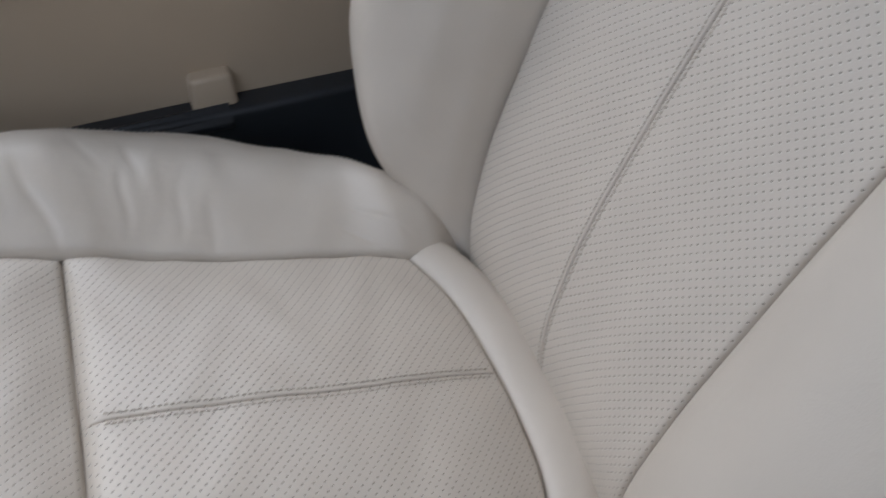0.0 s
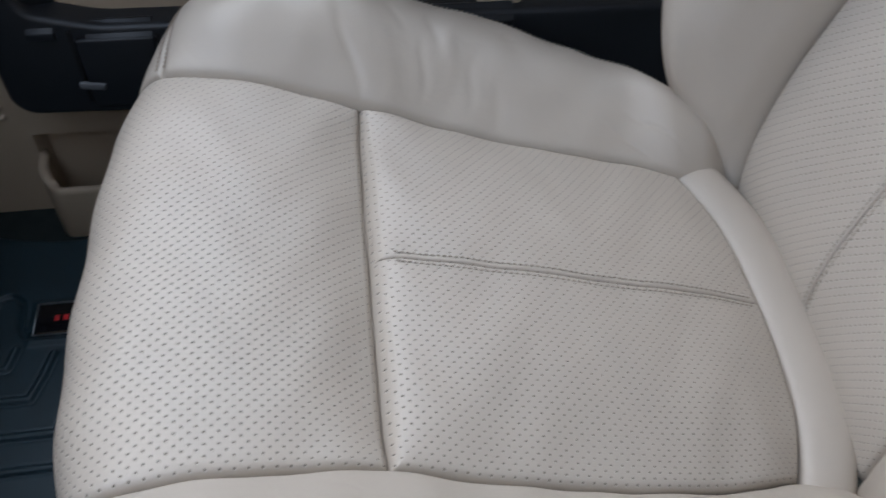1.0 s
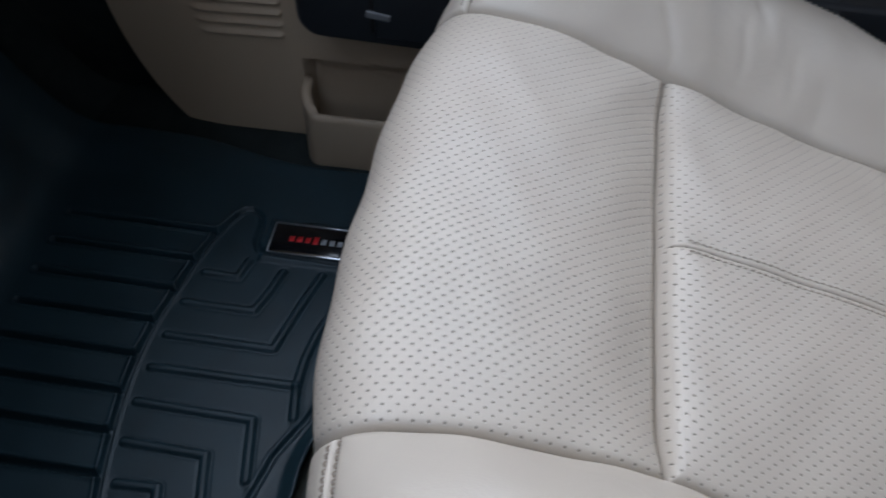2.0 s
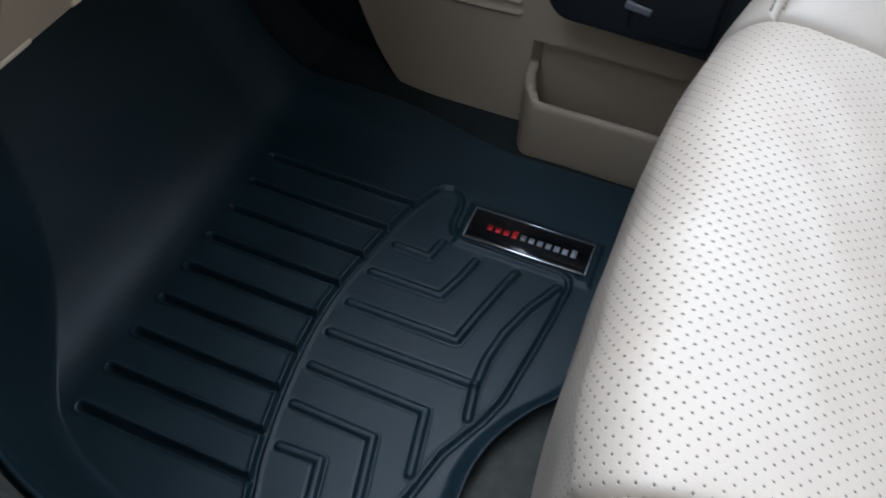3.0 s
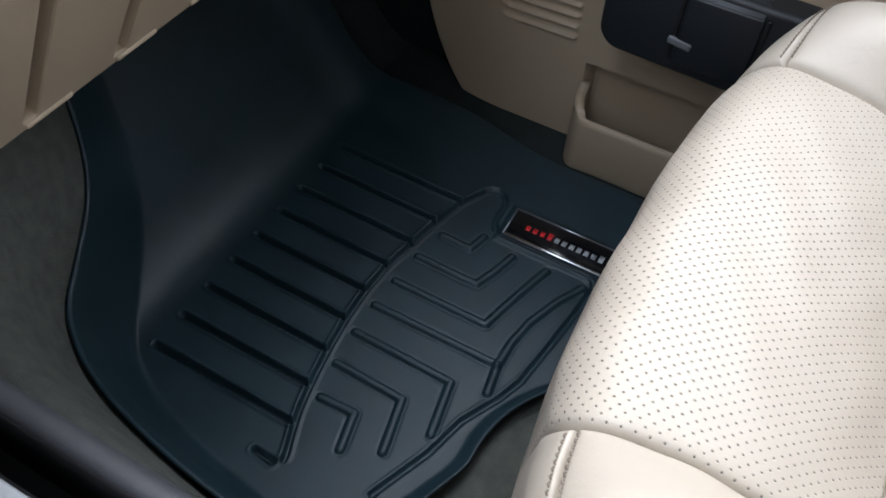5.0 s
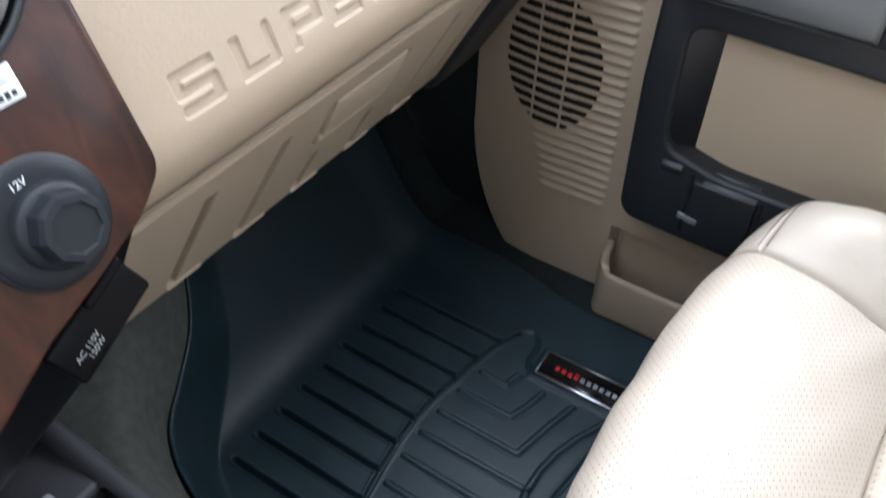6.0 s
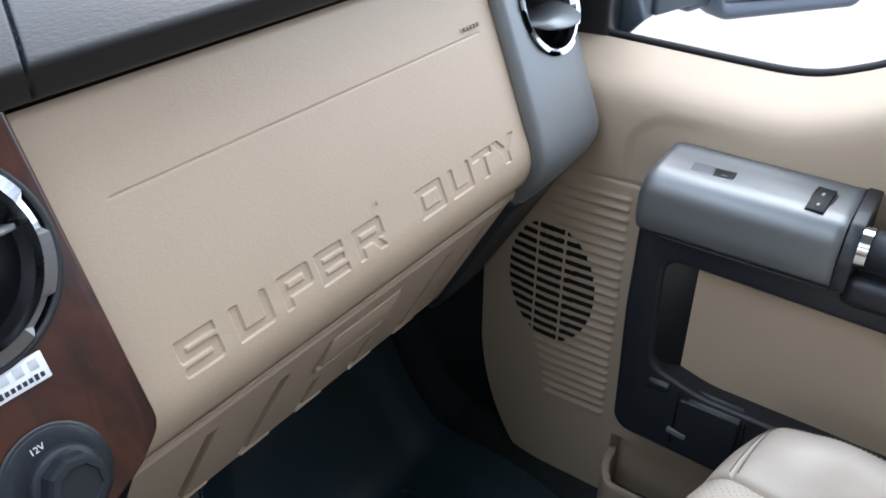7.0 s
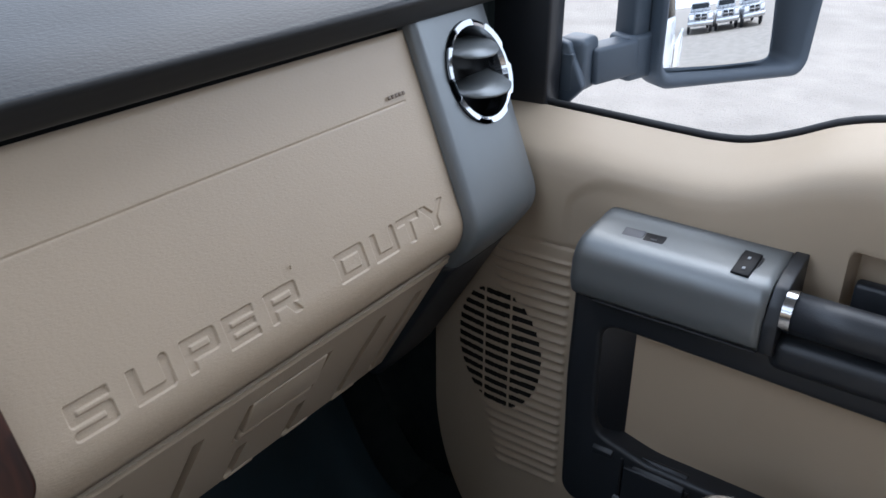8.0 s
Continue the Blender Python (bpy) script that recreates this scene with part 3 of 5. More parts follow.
            dn = spline(BOL_Q, [0, 0.028, 0.062, 0.088, 0.084, 0.050, -0.01, -0.10], q) * spline([0, 0.08, 0.18, 0.4, 0.69], [-0.1, 0.81, 1.29, 1.23, 0.6] if side > 0 else [0.2, 0.45, 0.62, 0.7, 0.4], h)
            return base + np.stack([side * dx, 0 * dx, 0 * dx], -1) + dn[..., None] * out
        return place

    bo, bi = back_bolster(1), back_bolster(-1)
    panel("backrest_panel", back, (-1, 0.0), (0, 1), 180, 80, LEATHER_HOLES, seat, "punched cream leather backrest panel", depth=0.009, width=0.0022, puff=0.0015, edges=(1, 0.35, 1, 1), flip=True, sink=lambda v: out + 0 * v[..., None])
    panel("backrest_panel", back, (0.0, 1), (0, 1), 180, 80, LEATHER_HOLES, seat, "punched cream leather backrest panel", depth=0.009, width=0.0022, puff=0.0015, edges=(0.35, 1, 1, 1), flip=True, sink=lambda v: out + 0 * v[..., None])
    panel("backrest_bolster", bo, (0, 1), (0, 1), 110, 80, LEATHER, seat, "smooth cream leather backrest bolster", edges=(1, 0, 0, 0), depth=0.009, width=0.0022, flip=True, sink=lambda v: out + 0 * v[..., None])
    panel("backrest_bolster", bi, (0, 1), (0, 1), 110, 80, LEATHER, seat, "smooth cream leather backrest bolster", edges=(1, 0, 0, 0), depth=0.009, width=0.0022, sink=lambda v: out + 0 * v[..., None])
    for u in (-0.027, 0.027):
        stitches("stitching", back, (u, u), (0.03, 0.98), seat, off=0.0007, gap=0.0046, r=0.0006)
    # back shell, base and rails
    U, W = np.meshgrid(np.linspace(-1, 1, 24), np.linspace(0, 1, 24), indexing="ij")
    B = back(U, W)
    B[..., 0] = 0.352 + (B[..., 0] - 0.352) * 1.62
    B = B - out * 0.10 - out * (0.03 * (1 - U**2))[..., None]
    sheet("back_shell", B, TAN_SMOOTH, seat, "tan plastic back shell", thick=0.01)
    block("seat_base", (0.42, 0.46, 0.12), (0.37, 0.0, 0.165), BLACK, seat, "black plastic seat base", bevel=0.02)
    for x in (0.20, 0.54):
        block("seat_rail", (0.04, 0.50, 0.06), (x, -0.02, 0.045), BLACK, seat, "black steel rail", bevel=0.006)
        block("seat_leg", (0.05, 0.07, 0.09), (x, 0.17, 0.03), BLACK, seat, bevel=0.008)
        block("seat_leg", (0.05, 0.07, 0.09), (x, -0.2, 0.03), BLACK, seat, bevel=0.008)
    return seat


passenger_seat()


# ---- the rubber floor mat ----
def seg_dist(X, Y, a, b):
    ax, ay, bx, by = *a, *b
    t = np.clip(((X - ax) * (bx - ax) + (Y - ay) * (by - ay)) / ((bx - ax) ** 2 + (by - ay) ** 2), 0, 1)
    return np.hypot(X - ax - t * (bx - ax), Y - ay - t * (by - ay))


def arc_y(x):
    return spline([0.20, 0.25, 0.31, 0.371, 0.413, 0.456, 0.498, 0.545, 0.591, 0.632], [0.525, 0.543, 0.556, 0.564, 0.566, 0.564, 0.557, 0.549, 0.537, 0.517], x)


def mat_relief(X, Y):
    Z = np.zeros_like(X)
    chan = lambda d, w: 1 - step(w - 0.0016, w + 0.0016, d)
    for i in range(9):
        x = 0.236 + 0.0451 * i
        d = seg_dist(X, Y, (x, 0.722), (x - 0.002, float(arc_y(x)) + 0.006))
        Z += 0.0019 * np.exp(-((d - 0.0056) / 0.0016) ** 2) - 0.0095 * chan(d, 0.0031)
    # a short last channel where the arc begins
    d = seg_dist(X, Y, (0.191, 0.556), (0.190, 0.532))
    Z += 0.0019 * np.exp(-((d - 0.0056) / 0.0016) ** 2) - 0.0095 * chan(d, 0.0031)
    d = np.abs(Y - arc_y(X)) + 10 * ((X < 0.195) | (X > 0.627))
    Z += 0.0019 * np.exp(-((d - 0.0052) / 0.0016) ** 2) - 0.0070 * chan(d, 0.0027)
    chevrons = (((0.532, 0.531), (0.531, 0.492), (0.556, 0.486)), ((0.488, 0.540), (0.488, 0.461), (0.518, 0.450), (0.546, 0.443)),
                ((0.443, 0.544), (0.443, 0.426), (0.475, 0.418), (0.510, 0.409), (0.548, 0.398)), ((0.402, 0.546), (0.403, 0.390), (0.435, 0.390), (0.470, 0.384), (0.510, 0.370), (0.547, 0.351)),
                ((0.401, 0.390), (0.366, 0.384)),
                ((0.360, 0.545), (0.358, 0.424), (0.294, 0.412)), ((0.316, 0.541), (0.314, 0.458), (0.253, 0.444)),
                ((0.273, 0.532), (0.275, 0.492), (0.234, 0.482)))
    for c in chevrons:
        dd = np.full_like(X, 9.0)
        for a, b in zip(c, c[1:]):
            dd = np.minimum(dd, seg_dist(X, Y, a, b))
        Z += 0.0044 * np.sqrt(np.clip(1 - (dd / 0.0050) ** 2, 0, 1)) - 0.0012 * np.exp(-((dd - 0.0058) / 0.0012) ** 2)
    border = ((0.626, 0.520), (0.633, 0.513), (0.635, 0.505), (0.632, 0.497), (0.625, 0.490), (0.614, 0.487), (0.586, 0.486), (0.574, 0.480), (0.569, 0.465), (0.566, 0.352), (0.562, 0.343), (0.554, 0.340), (0.510, 0.344), (0.455, 0.351), (0.398, 0.359), (0.370, 0.369), (0.324, 0.392), (0.275, 0.404), (0.21, 0.43))
    dd = np.full_like(X, 9.0)
    for a, b in zip(border, border[1:]):
        dd = np.minimum(dd, seg_dist(X, Y, a, b))
    Z += 0.0008 * np.exp(-((dd - 0.0052) / 0.0016) ** 2) - 0.0046 * chan(dd, 0.0028)
    # raised seat of the name plate
    q = np.maximum(np.abs(X - 0.5905) - 0.028, np.abs(Y - 0.398) - 0.074)
    Z += 0.004 * (1 - step(0.0, 0.006, q))
    return Z


def floor_mat():
    mat = group_empty("floor_mat", "black moulded rubber floor mat with ribs and raised edges", "floor mat", (0.42, 0.55, 0.0))
    a = np.concatenate([np.linspace(0, 0.16, 40), np.linspace(0.165, 0.90, 300), np.linspace(0.905, 1, 24)])
    b = np.concatenate([np.linspace(0, 0.60, 240), np.linspace(0.604, 1, 60)])
    A, B = np.meshgrid(a, b, indexing="ij")
    x0 = 0.12 + A * 0.60
    rear = spline([0.10, 0.20, 0.26, 0.297, 0.329, 0.366, 0.405, 0.433, 0.451, 0.50, 0.56, 0.75], [0.44, 0.402, 0.376, 0.363, 0.362, 0.353, 0.331, 0.308, 0.297, 0.288, 0.284, 0.284], x0)
    Y = rear + (0.735 - rear) * np.clip(B / 0.60, 0, 1) + np.clip(B - 0.60, 0, 1) / 0.40 * 0.21
    right = 0.718 + 0.026 * step(0.44, 0.62, Y)
    X = mat_rim(Y) + A * (right - mat_rim(Y))
    wall = np.clip((mat_rim(Y) + 0.05 - X) / 0.05, 0, 1.2)
    Z = toe_rise(Y) + 0.12 * (1 - 0.35 * step(0.74, 0.85, Y)) * wall**1.6 + 0.003 * np.exp(-(A / 0.010) ** 2)
    Z = Z + 0.012 * step(0.650, 0.715, X) * step(0.5, 0.7, Y)
    Z = Z + 0.010 * (1 - step(0, 0.018, Y - rear)) + mat_relief(X, Y) * (1 - step(0.735, 0.75, Y))
    Z = Z + 0.0012 * np.sin(9 * X + 4) * np.sin(11 * Y)
    sheet("mat_body", np.stack([X, Y, Z + 0.001], -1), RUBBER, mat, "black rubber with channels and chevron ribs", thick=0.004)
    plate = part("name_plate", rounded_box((0.5905, 0.398, 0.0075), (0.042, 0.136, 0.004), 0.003), GLOSS, mat, "glossy black plate with red and white bars")
    rim = [(0.5905 + sx * 0.0225, 0.398 + sy * 0.0695) for sx, sy in ((-1, -1), (1, -1), (1, 1), (-1, 1))]
    for k in range(4):
        p, q = rim[k], rim[(k + 1) % 4]
        tube("plate_rim", [(*p, 0.009), (*q, 0.009)], 0.0011, SILVER, plate, n=6)
    for k in range(7):
        block("printed_bar", (0.0080 if k else 0.0110, 0.0062, 0.0004), (0.590 + (0 if k else 0.001), 0.347 + 0.0096 * k, 0.0097), PALE_INK, plate, bevel=0)
    for k in range(4):
        block("printed_bar", (0.0115 if k == 0 else 0.0080, 0.0062, 0.0004), (0.590 + (0.001 if k == 0 else 0), 0.4145 + 0.0096 * k, 0.0097), RED_INK, plate, bevel=0)
    block("plate_edge", (0.0035, 0.132, 0.003), (0.5690, 0.398, 0.0088), CHROME, plate, bevel=0.0012)
    return mat


def rounded_box(c, size, bevel):
    bm = bmesh.new()
    bmesh.ops.create_cube(bm, size=1)
    for v in bm.verts:
        v.co = Vector([v.co[k] * size[k] + c[k] for k in range(3)])
    bmesh.ops.bevel(bm, geom=bm.edges[:], offset=min(bevel, min(size) * 0.45), segments=2, profile=0.5, affect="EDGES")
    return bm


floor_mat()


# ---- the dashboard ----
LEAN = math.atan(0.4)


def dash_y(z):
    return 0.556 + 0.4 * (z - 0.634)


def on_dash(x, z, off=0.0):
    """A pose on the leaning face: x to the right, y up the face, z out of it."""
    return pose(x, dash_y(z), z, 90 - math.degrees(LEAN), 0, 0) @ pose(0, 0, off)


def dash_profile(shift=0.0):
    """(y, z) down the face, round the fold and under to the bottom edge."""
    pts = [(dash_y(z), z) for z in (0.8285, 0.80, 0.76, 0.72, 0.69, 0.665, 0.645, 0.63)]
    pts += [(0.5515, 0.615), (0.5550, 0.598), (0.5625, 0.583)]
    pts += [(0.570 + 0.5 * s, 0.572 - 0.866 * s) for s in (0.004, 0.02, 0.05, 0.09, 0.13, 0.17, 0.21, 0.222)]
    return [(y + shift, z) for y, z in pts]


def swept(profile, x0, x1, nx=40, np_=None):
    """A profile of (y, z) swept along x, as a grid."""
    prof = np.array(profile)
    xs = np.linspace(x0, x1, nx)
    P = np.zeros((nx, len(prof), 3))
    P[..., 0] = xs[:, None]
    P[..., 1], P[..., 2] = prof[:, 0], prof[:, 1]
    return P


def fine(profile, n):
    p = np.array(profile)
    s = np.concatenate([[0], np.cumsum(np.linalg.norm(np.diff(p, axis=0), axis=1))])
    t = np.linspace(0, s[-1], n)
    return np.stack([spline(s, p[:, 0], t), spline(s, p[:, 1], t)], -1)


def bar_dist(U, V, x0, y0, x1, y1, r=0.10):
    """Distance to an upright bar with rounded corners; below nought inside it."""
    qx = np.abs(U - (x0 + x1) / 2) - (x1 - x0) / 2 + r
    qy = np.abs(V - (y0 + y1) / 2) - (y1 - y0) / 2 + r
    return np.hypot(np.maximum(qx, 0), np.maximum(qy, 0)) + np.minimum(np.maximum(qx, qy), 0) - r


SIDE, END, HEAD, FOOT = (0, 0, 0.28, 1), (0.72, 0, 1, 1), (0, 0.75, 1, 1), (0, 0, 1, 0.25)
STROKES = {
    "S": [HEAD, (0, 0.38, 0.28, 1), (0, 0.38, 1, 0.62), (0.72, 0, 1, 0.62), FOOT],
    "U": [SIDE, END, FOOT],
    "P": [SIDE, HEAD, (0.72, 0.32, 1, 1), (0, 0.32, 1, 0.56)],
    "E": [SIDE, HEAD, (0, 0.39, 0.95, 0.61), FOOT],
    "R": [SIDE, HEAD, (0.72, 0.34, 1, 1), (0, 0.34, 1, 0.57)],
    "D": [SIDE, HEAD, END, FOOT, (-0.07, 0.86, 0.2, 1), (-0.07, 0, 0.2, 0.14)],
    "T": [HEAD, (0.37, 0, 0.63, 1)],
    "Y": [(0.37, 0, 0.63, 0.46)],
}
SLANTS = {"R": [((0.62, 0.44), (0.86, 0.0))], "Y": [((0.12, 1.0), (0.5, 0.42)), ((0.88, 1.0), (0.5, 0.42))]}
SPANS = ((0.147, 0.183), (0.199, 0.236), (0.249, 0.284), (0.292, 0.326), (0.340, 0.378), (0.432, 0.472), (0.484, 0.521), (0.527, 0.563), (0.566, 0.609))


def letter_depth(X, V):
    """How far the face is pressed in for the words SUPER DUTY; V runs up the face from the letters' foot."""
    high = 0.0285
    d = np.full_like(X, 9.0)
    for ch, (x0, x1) in zip("SUPERDUTY", SPANS):
        U, W, wide = (X - x0) / high, V / high, (x1 - x0) / high
        for k, (a, b, c, e) in enumerate(STROKES[ch]):
            # bars keep their thickness in wide letters
            fix = lambda q: q if q <= 0.3 else (wide - (1 - q) if q >= 0.7 else q * wide)
            d = np.minimum(d, bar_dist(U, W, fix(a), b, fix(c), e, 0.12 if ch in "SDUPR" and k > 0 else 0.04))
        for p, q in SLANTS.get(ch, []):
            leg = seg_dist(U, W, (p[0] * wide, p[1]), (q[0] * wide, q[1])) - 0.135
            d = np.minimum(d, np.maximum(leg, np.maximum(-W, W - 1)))
    return 1 - step(-0.0005, 0.0006, d * high)


def dashboard():
    dash = group_empty("dashboard", "tan moulded dashboard with dark top pad and grey end cap", "dashboard", (0.36, 0.62, 0.6))
    full = dash_profile()
    upper, lower = full[:11], full[11:]
    prof = fine(upper, 400)
    rows = np.unique(np.concatenate([np.linspace(0, 399, 40), np.flatnonzero((prof[:, 1] > 0.6300) & (prof[:, 1] < 0.6600)), np.flatnonzero(np.abs(prof[:, 1] - 0.762) < 0.004)]).astype(int))
    xs = np.concatenate([np.linspace(0.095, 0.144, 12), np.linspace(0.1445, 0.611, 680), np.linspace(0.614, 0.632, 8)])
    P = np.zeros((len(xs), len(rows), 3))
    P[..., 0], P[..., 1], P[..., 2] = xs[:, None], prof[rows, 0], prof[rows, 1]
    sunk = 0.0021 * letter_depth(P[..., 0], (P[..., 2] - 0.6315) / math.cos(LEAN))
    sunk += 0.0012 * np.exp(-((P[..., 2] - 0.762) / 0.0009) ** 2) * step(0.147, 0.151, P[..., 0]) * step(0.603, 0.599, P[..., 0])
    P += sunk[..., None] * np.array([0, math.cos(LEAN), -math.sin(LEAN)])
    sheet("glovebox_face", P, TAN, dash, "grained tan panel with sunken letters", thick=0.007, flip=True)
    # maker's small mark and the airbag's mark
    for k in range(5):
        block("printed_bar", (0.0045, 0.0004, 0.004), (0.575 + 0.006 * k, dash_y(0.771) - 0.0026, 0.771), TAN_DARK, dash, bevel=0, turn=(-21.8, 0, 0))
    block("stud", (0.003, 0.002, 0.004), (0.378, dash_y(0.670) - 0.003, 0.670), TAN_SMOOTH, dash, bevel=0.0008)
    # lower panel with upright slots
    def on_low(x, s):
        return pose(x, 0.570 + 0.5 * s, 0.572 - 0.866 * s, 120, 0, 0)
    S = np.concatenate([np.linspace(0, 0.03, 25), np.linspace(0.032, 0.228, 116)])
    xs = np.linspace(0.095, 0.665, 500)
    X, S = np.meshgrid(xs, S, indexing="ij")
    deep = np.zeros_like(X)
    for x in (0.187, 0.273, 0.358, 0.447, 0.537, 0.604):
        s0, s1 = (0.054, 0.217) if x < 0.3 or 0.5 < x < 0.6 else ((0.153, 0.217) if x < 0.5 else (0.05, 0.217))
        d = np.maximum(np.abs(X - x) - 0.0054, np.maximum(s0 - S, S - s1))
        deep = np.maximum(deep, 0.024 * (1 - step(-0.0016, 0.0012, d)))
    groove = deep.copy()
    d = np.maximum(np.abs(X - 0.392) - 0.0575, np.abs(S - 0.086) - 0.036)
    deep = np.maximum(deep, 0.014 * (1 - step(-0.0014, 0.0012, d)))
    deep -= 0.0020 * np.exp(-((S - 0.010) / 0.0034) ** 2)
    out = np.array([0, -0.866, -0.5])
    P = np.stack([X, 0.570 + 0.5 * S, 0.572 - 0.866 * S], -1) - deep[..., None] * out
    # deep slot faces are coloured dark brown in place of their shade
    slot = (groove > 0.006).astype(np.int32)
    sheet("lower_panel", P, [TAN_SMOOTH, SLOT_SHADE], dash, "tan knee panel with upright slots, their shade coloured dark brown", thick=0.004, flip=True, index=slot[:-1, :-1] * slot[1:, 1:])
    bm = bmesh.new()
    bmesh.ops.create_cube(bm, size=1)
    for v in bm.verts:
        v.co = Vector((v.co.x * 0.107, v.co.y * 0.050, v.co.z * 0.020))
        if v.co.z > 0:
            v.co.z = 0.0045 if v.co.y < 0 else 0.0005
    bmesh.ops.bevel(bm, geom=bm.edges[:], offset=0.0018, segments=3, profile=0.5, affect="EDGES")
    bm.transform(on_low(0.392, 0.0765))
    latch = part("glovebox_latch", bm, TAN_SMOOTH, dash, "tan pull latch")
    bm = rounded_box((0, 0, -0.001), (0.106, 0.013, 0.009), 0.003)
    bm.transform(on_low(0.390, 0.1125))
    part("latch_lip", bm, TAN_SMOOTH, latch)
    for x in (0.205, 0.292, 0.375, 0.465, 0.552):
        block("edge_tab", (0.044, 0.012, 0.009), (x, 0.5745 + 0.5 * 0.223, 0.573 - 0.866 * 0.223), TAN_SMOOTH, dash, bevel=0.0025, turn=(60, 0, 0))
    # black bar for the shade in the gap, and top pad
    block("shadow_gap", (0.70, 0.05, 0.036), (0.36, 0.672, 0.835), SEAL, dash, bevel=0.002)
    pad = [(0.655, 0.836), (0.63, 0.836), (0.618, 0.8375), (0.612, 0.841), (0.607, 0.848), (0.602, 0.857), (0.5993, 0.8625), (0.5990, 0.8652), (0.6012, 0.8677), (0.606, 0.8700), (0.622, 0.8765), (0.68, 0.892), (0.80, 0.915), (0.98, 0.935), (1.06, 0.93)]
    prof = fine(pad, 300)
    xs = np.concatenate([np.linspace(-0.89, 0.085, 24), np.linspace(0.09, 0.36, 400), np.linspace(0.37, 0.885, 26)])
    P = np.zeros((len(xs), 300, 3))
    P[..., 0], P[..., 1], P[..., 2] = xs[:, None], prof[:, 0], prof[:, 1]
    seam = np.exp(-((P[..., 0] - 0.116 - 0.48 * (P[..., 1] - 0.605)) / 0.0012) ** 2) * step(1.02, 0.98, P[..., 1])
    P[..., 2] -= 0.005 * seam * step(0.846, 0.862, P[..., 2])
    P[..., 1] += 0.003 * seam * step(0.872, 0.862, P[..., 2]) * step(0.838, 0.846, P[..., 2])
    smooth_rows = np.broadcast_to(prof[:-1, 1] < 0.8660, (len(xs) - 1, 299)).astype(np.int32)
    sheet("top_pad", P, [PAD, PAD_EDGE], dash, "dark dashboard top pad, grained above with a smooth edge", thick=0.012, index=smooth_rows)
    # grey end cap
    cap = [(y - 0.016, z) for y, z in full[:8]] + [(0.534, 0.612), (0.537, 0.594), (0.550, 0.574), (0.572, 0.545), (0.606, 0.49), (0.655, 0.41), (0.692, 0.35)]
    cap = [(0.640, 0.880)] + cap
    prof = fine(cap, 60)
    q = np.array([(0.0, 0.024), (0.001, 0.010), (0.003, 0.004), (0.006, 0.0015), (0.011, 0.0), (0.035, -0.001), (0.09, 0.0), (0.125, 0.002), (0.148, 0.007), (0.162, 0.018), (0.168, 0.036), (0.168, 0.12)])
    P = np.zeros((len(q), 60, 3))
    for i, (dx, dy) in enumerate(q):
        P[i, :, 0], P[i, :, 1], P[i, :, 2] = 0.632 + dx, prof[:, 0] + dy, prof[:, 1]
    cutrow = int(np.argmin(np.abs(prof[:, 1] - 0.555)))
    endcap = sheet("end_cap", P[:, : cutrow + 1], GREY, dash, "satin grey end cap", thick=0.003, flip=True)
    # lower part of the same cap, charcoal in place of its shade
    L = P[:, cutrow:].copy()
    L[:, :, 1] = np.minimum(L[:, :, 1], prof[cutrow:, 0] + 0.05)
    sheet("end_cap_shaded_foot", L, CHARCOAL, dash, "lower end cap, its shade given by a charcoal colour", thick=0.003, flip=True)
    # out of view, added to keep light from the driver side off the footwell
    block("driver_side_light_block", (0.58, 0.44, 0.46), (-0.60, 0.80, 0.60), BLACK, dash, "dark unseen block closing the dashboard's driver side against light", bevel=0.02)
    vent = on_dash(0.723, 0.763, 0.016)
    bm = bmesh.new()
    bmesh.ops.create_cone(bm, segments=48, radius1=0.061, radius2=0.061, depth=0.08, cap_ends=True)
    bm.transform(vent)
    me = bpy.data.meshes.new("knife")
    bm.to_mesh(me)
    bm.free()
    cut(endcap, [me])
    make_vent(vent, 0.061, dash, blades=2, tilt=31)
    return dash


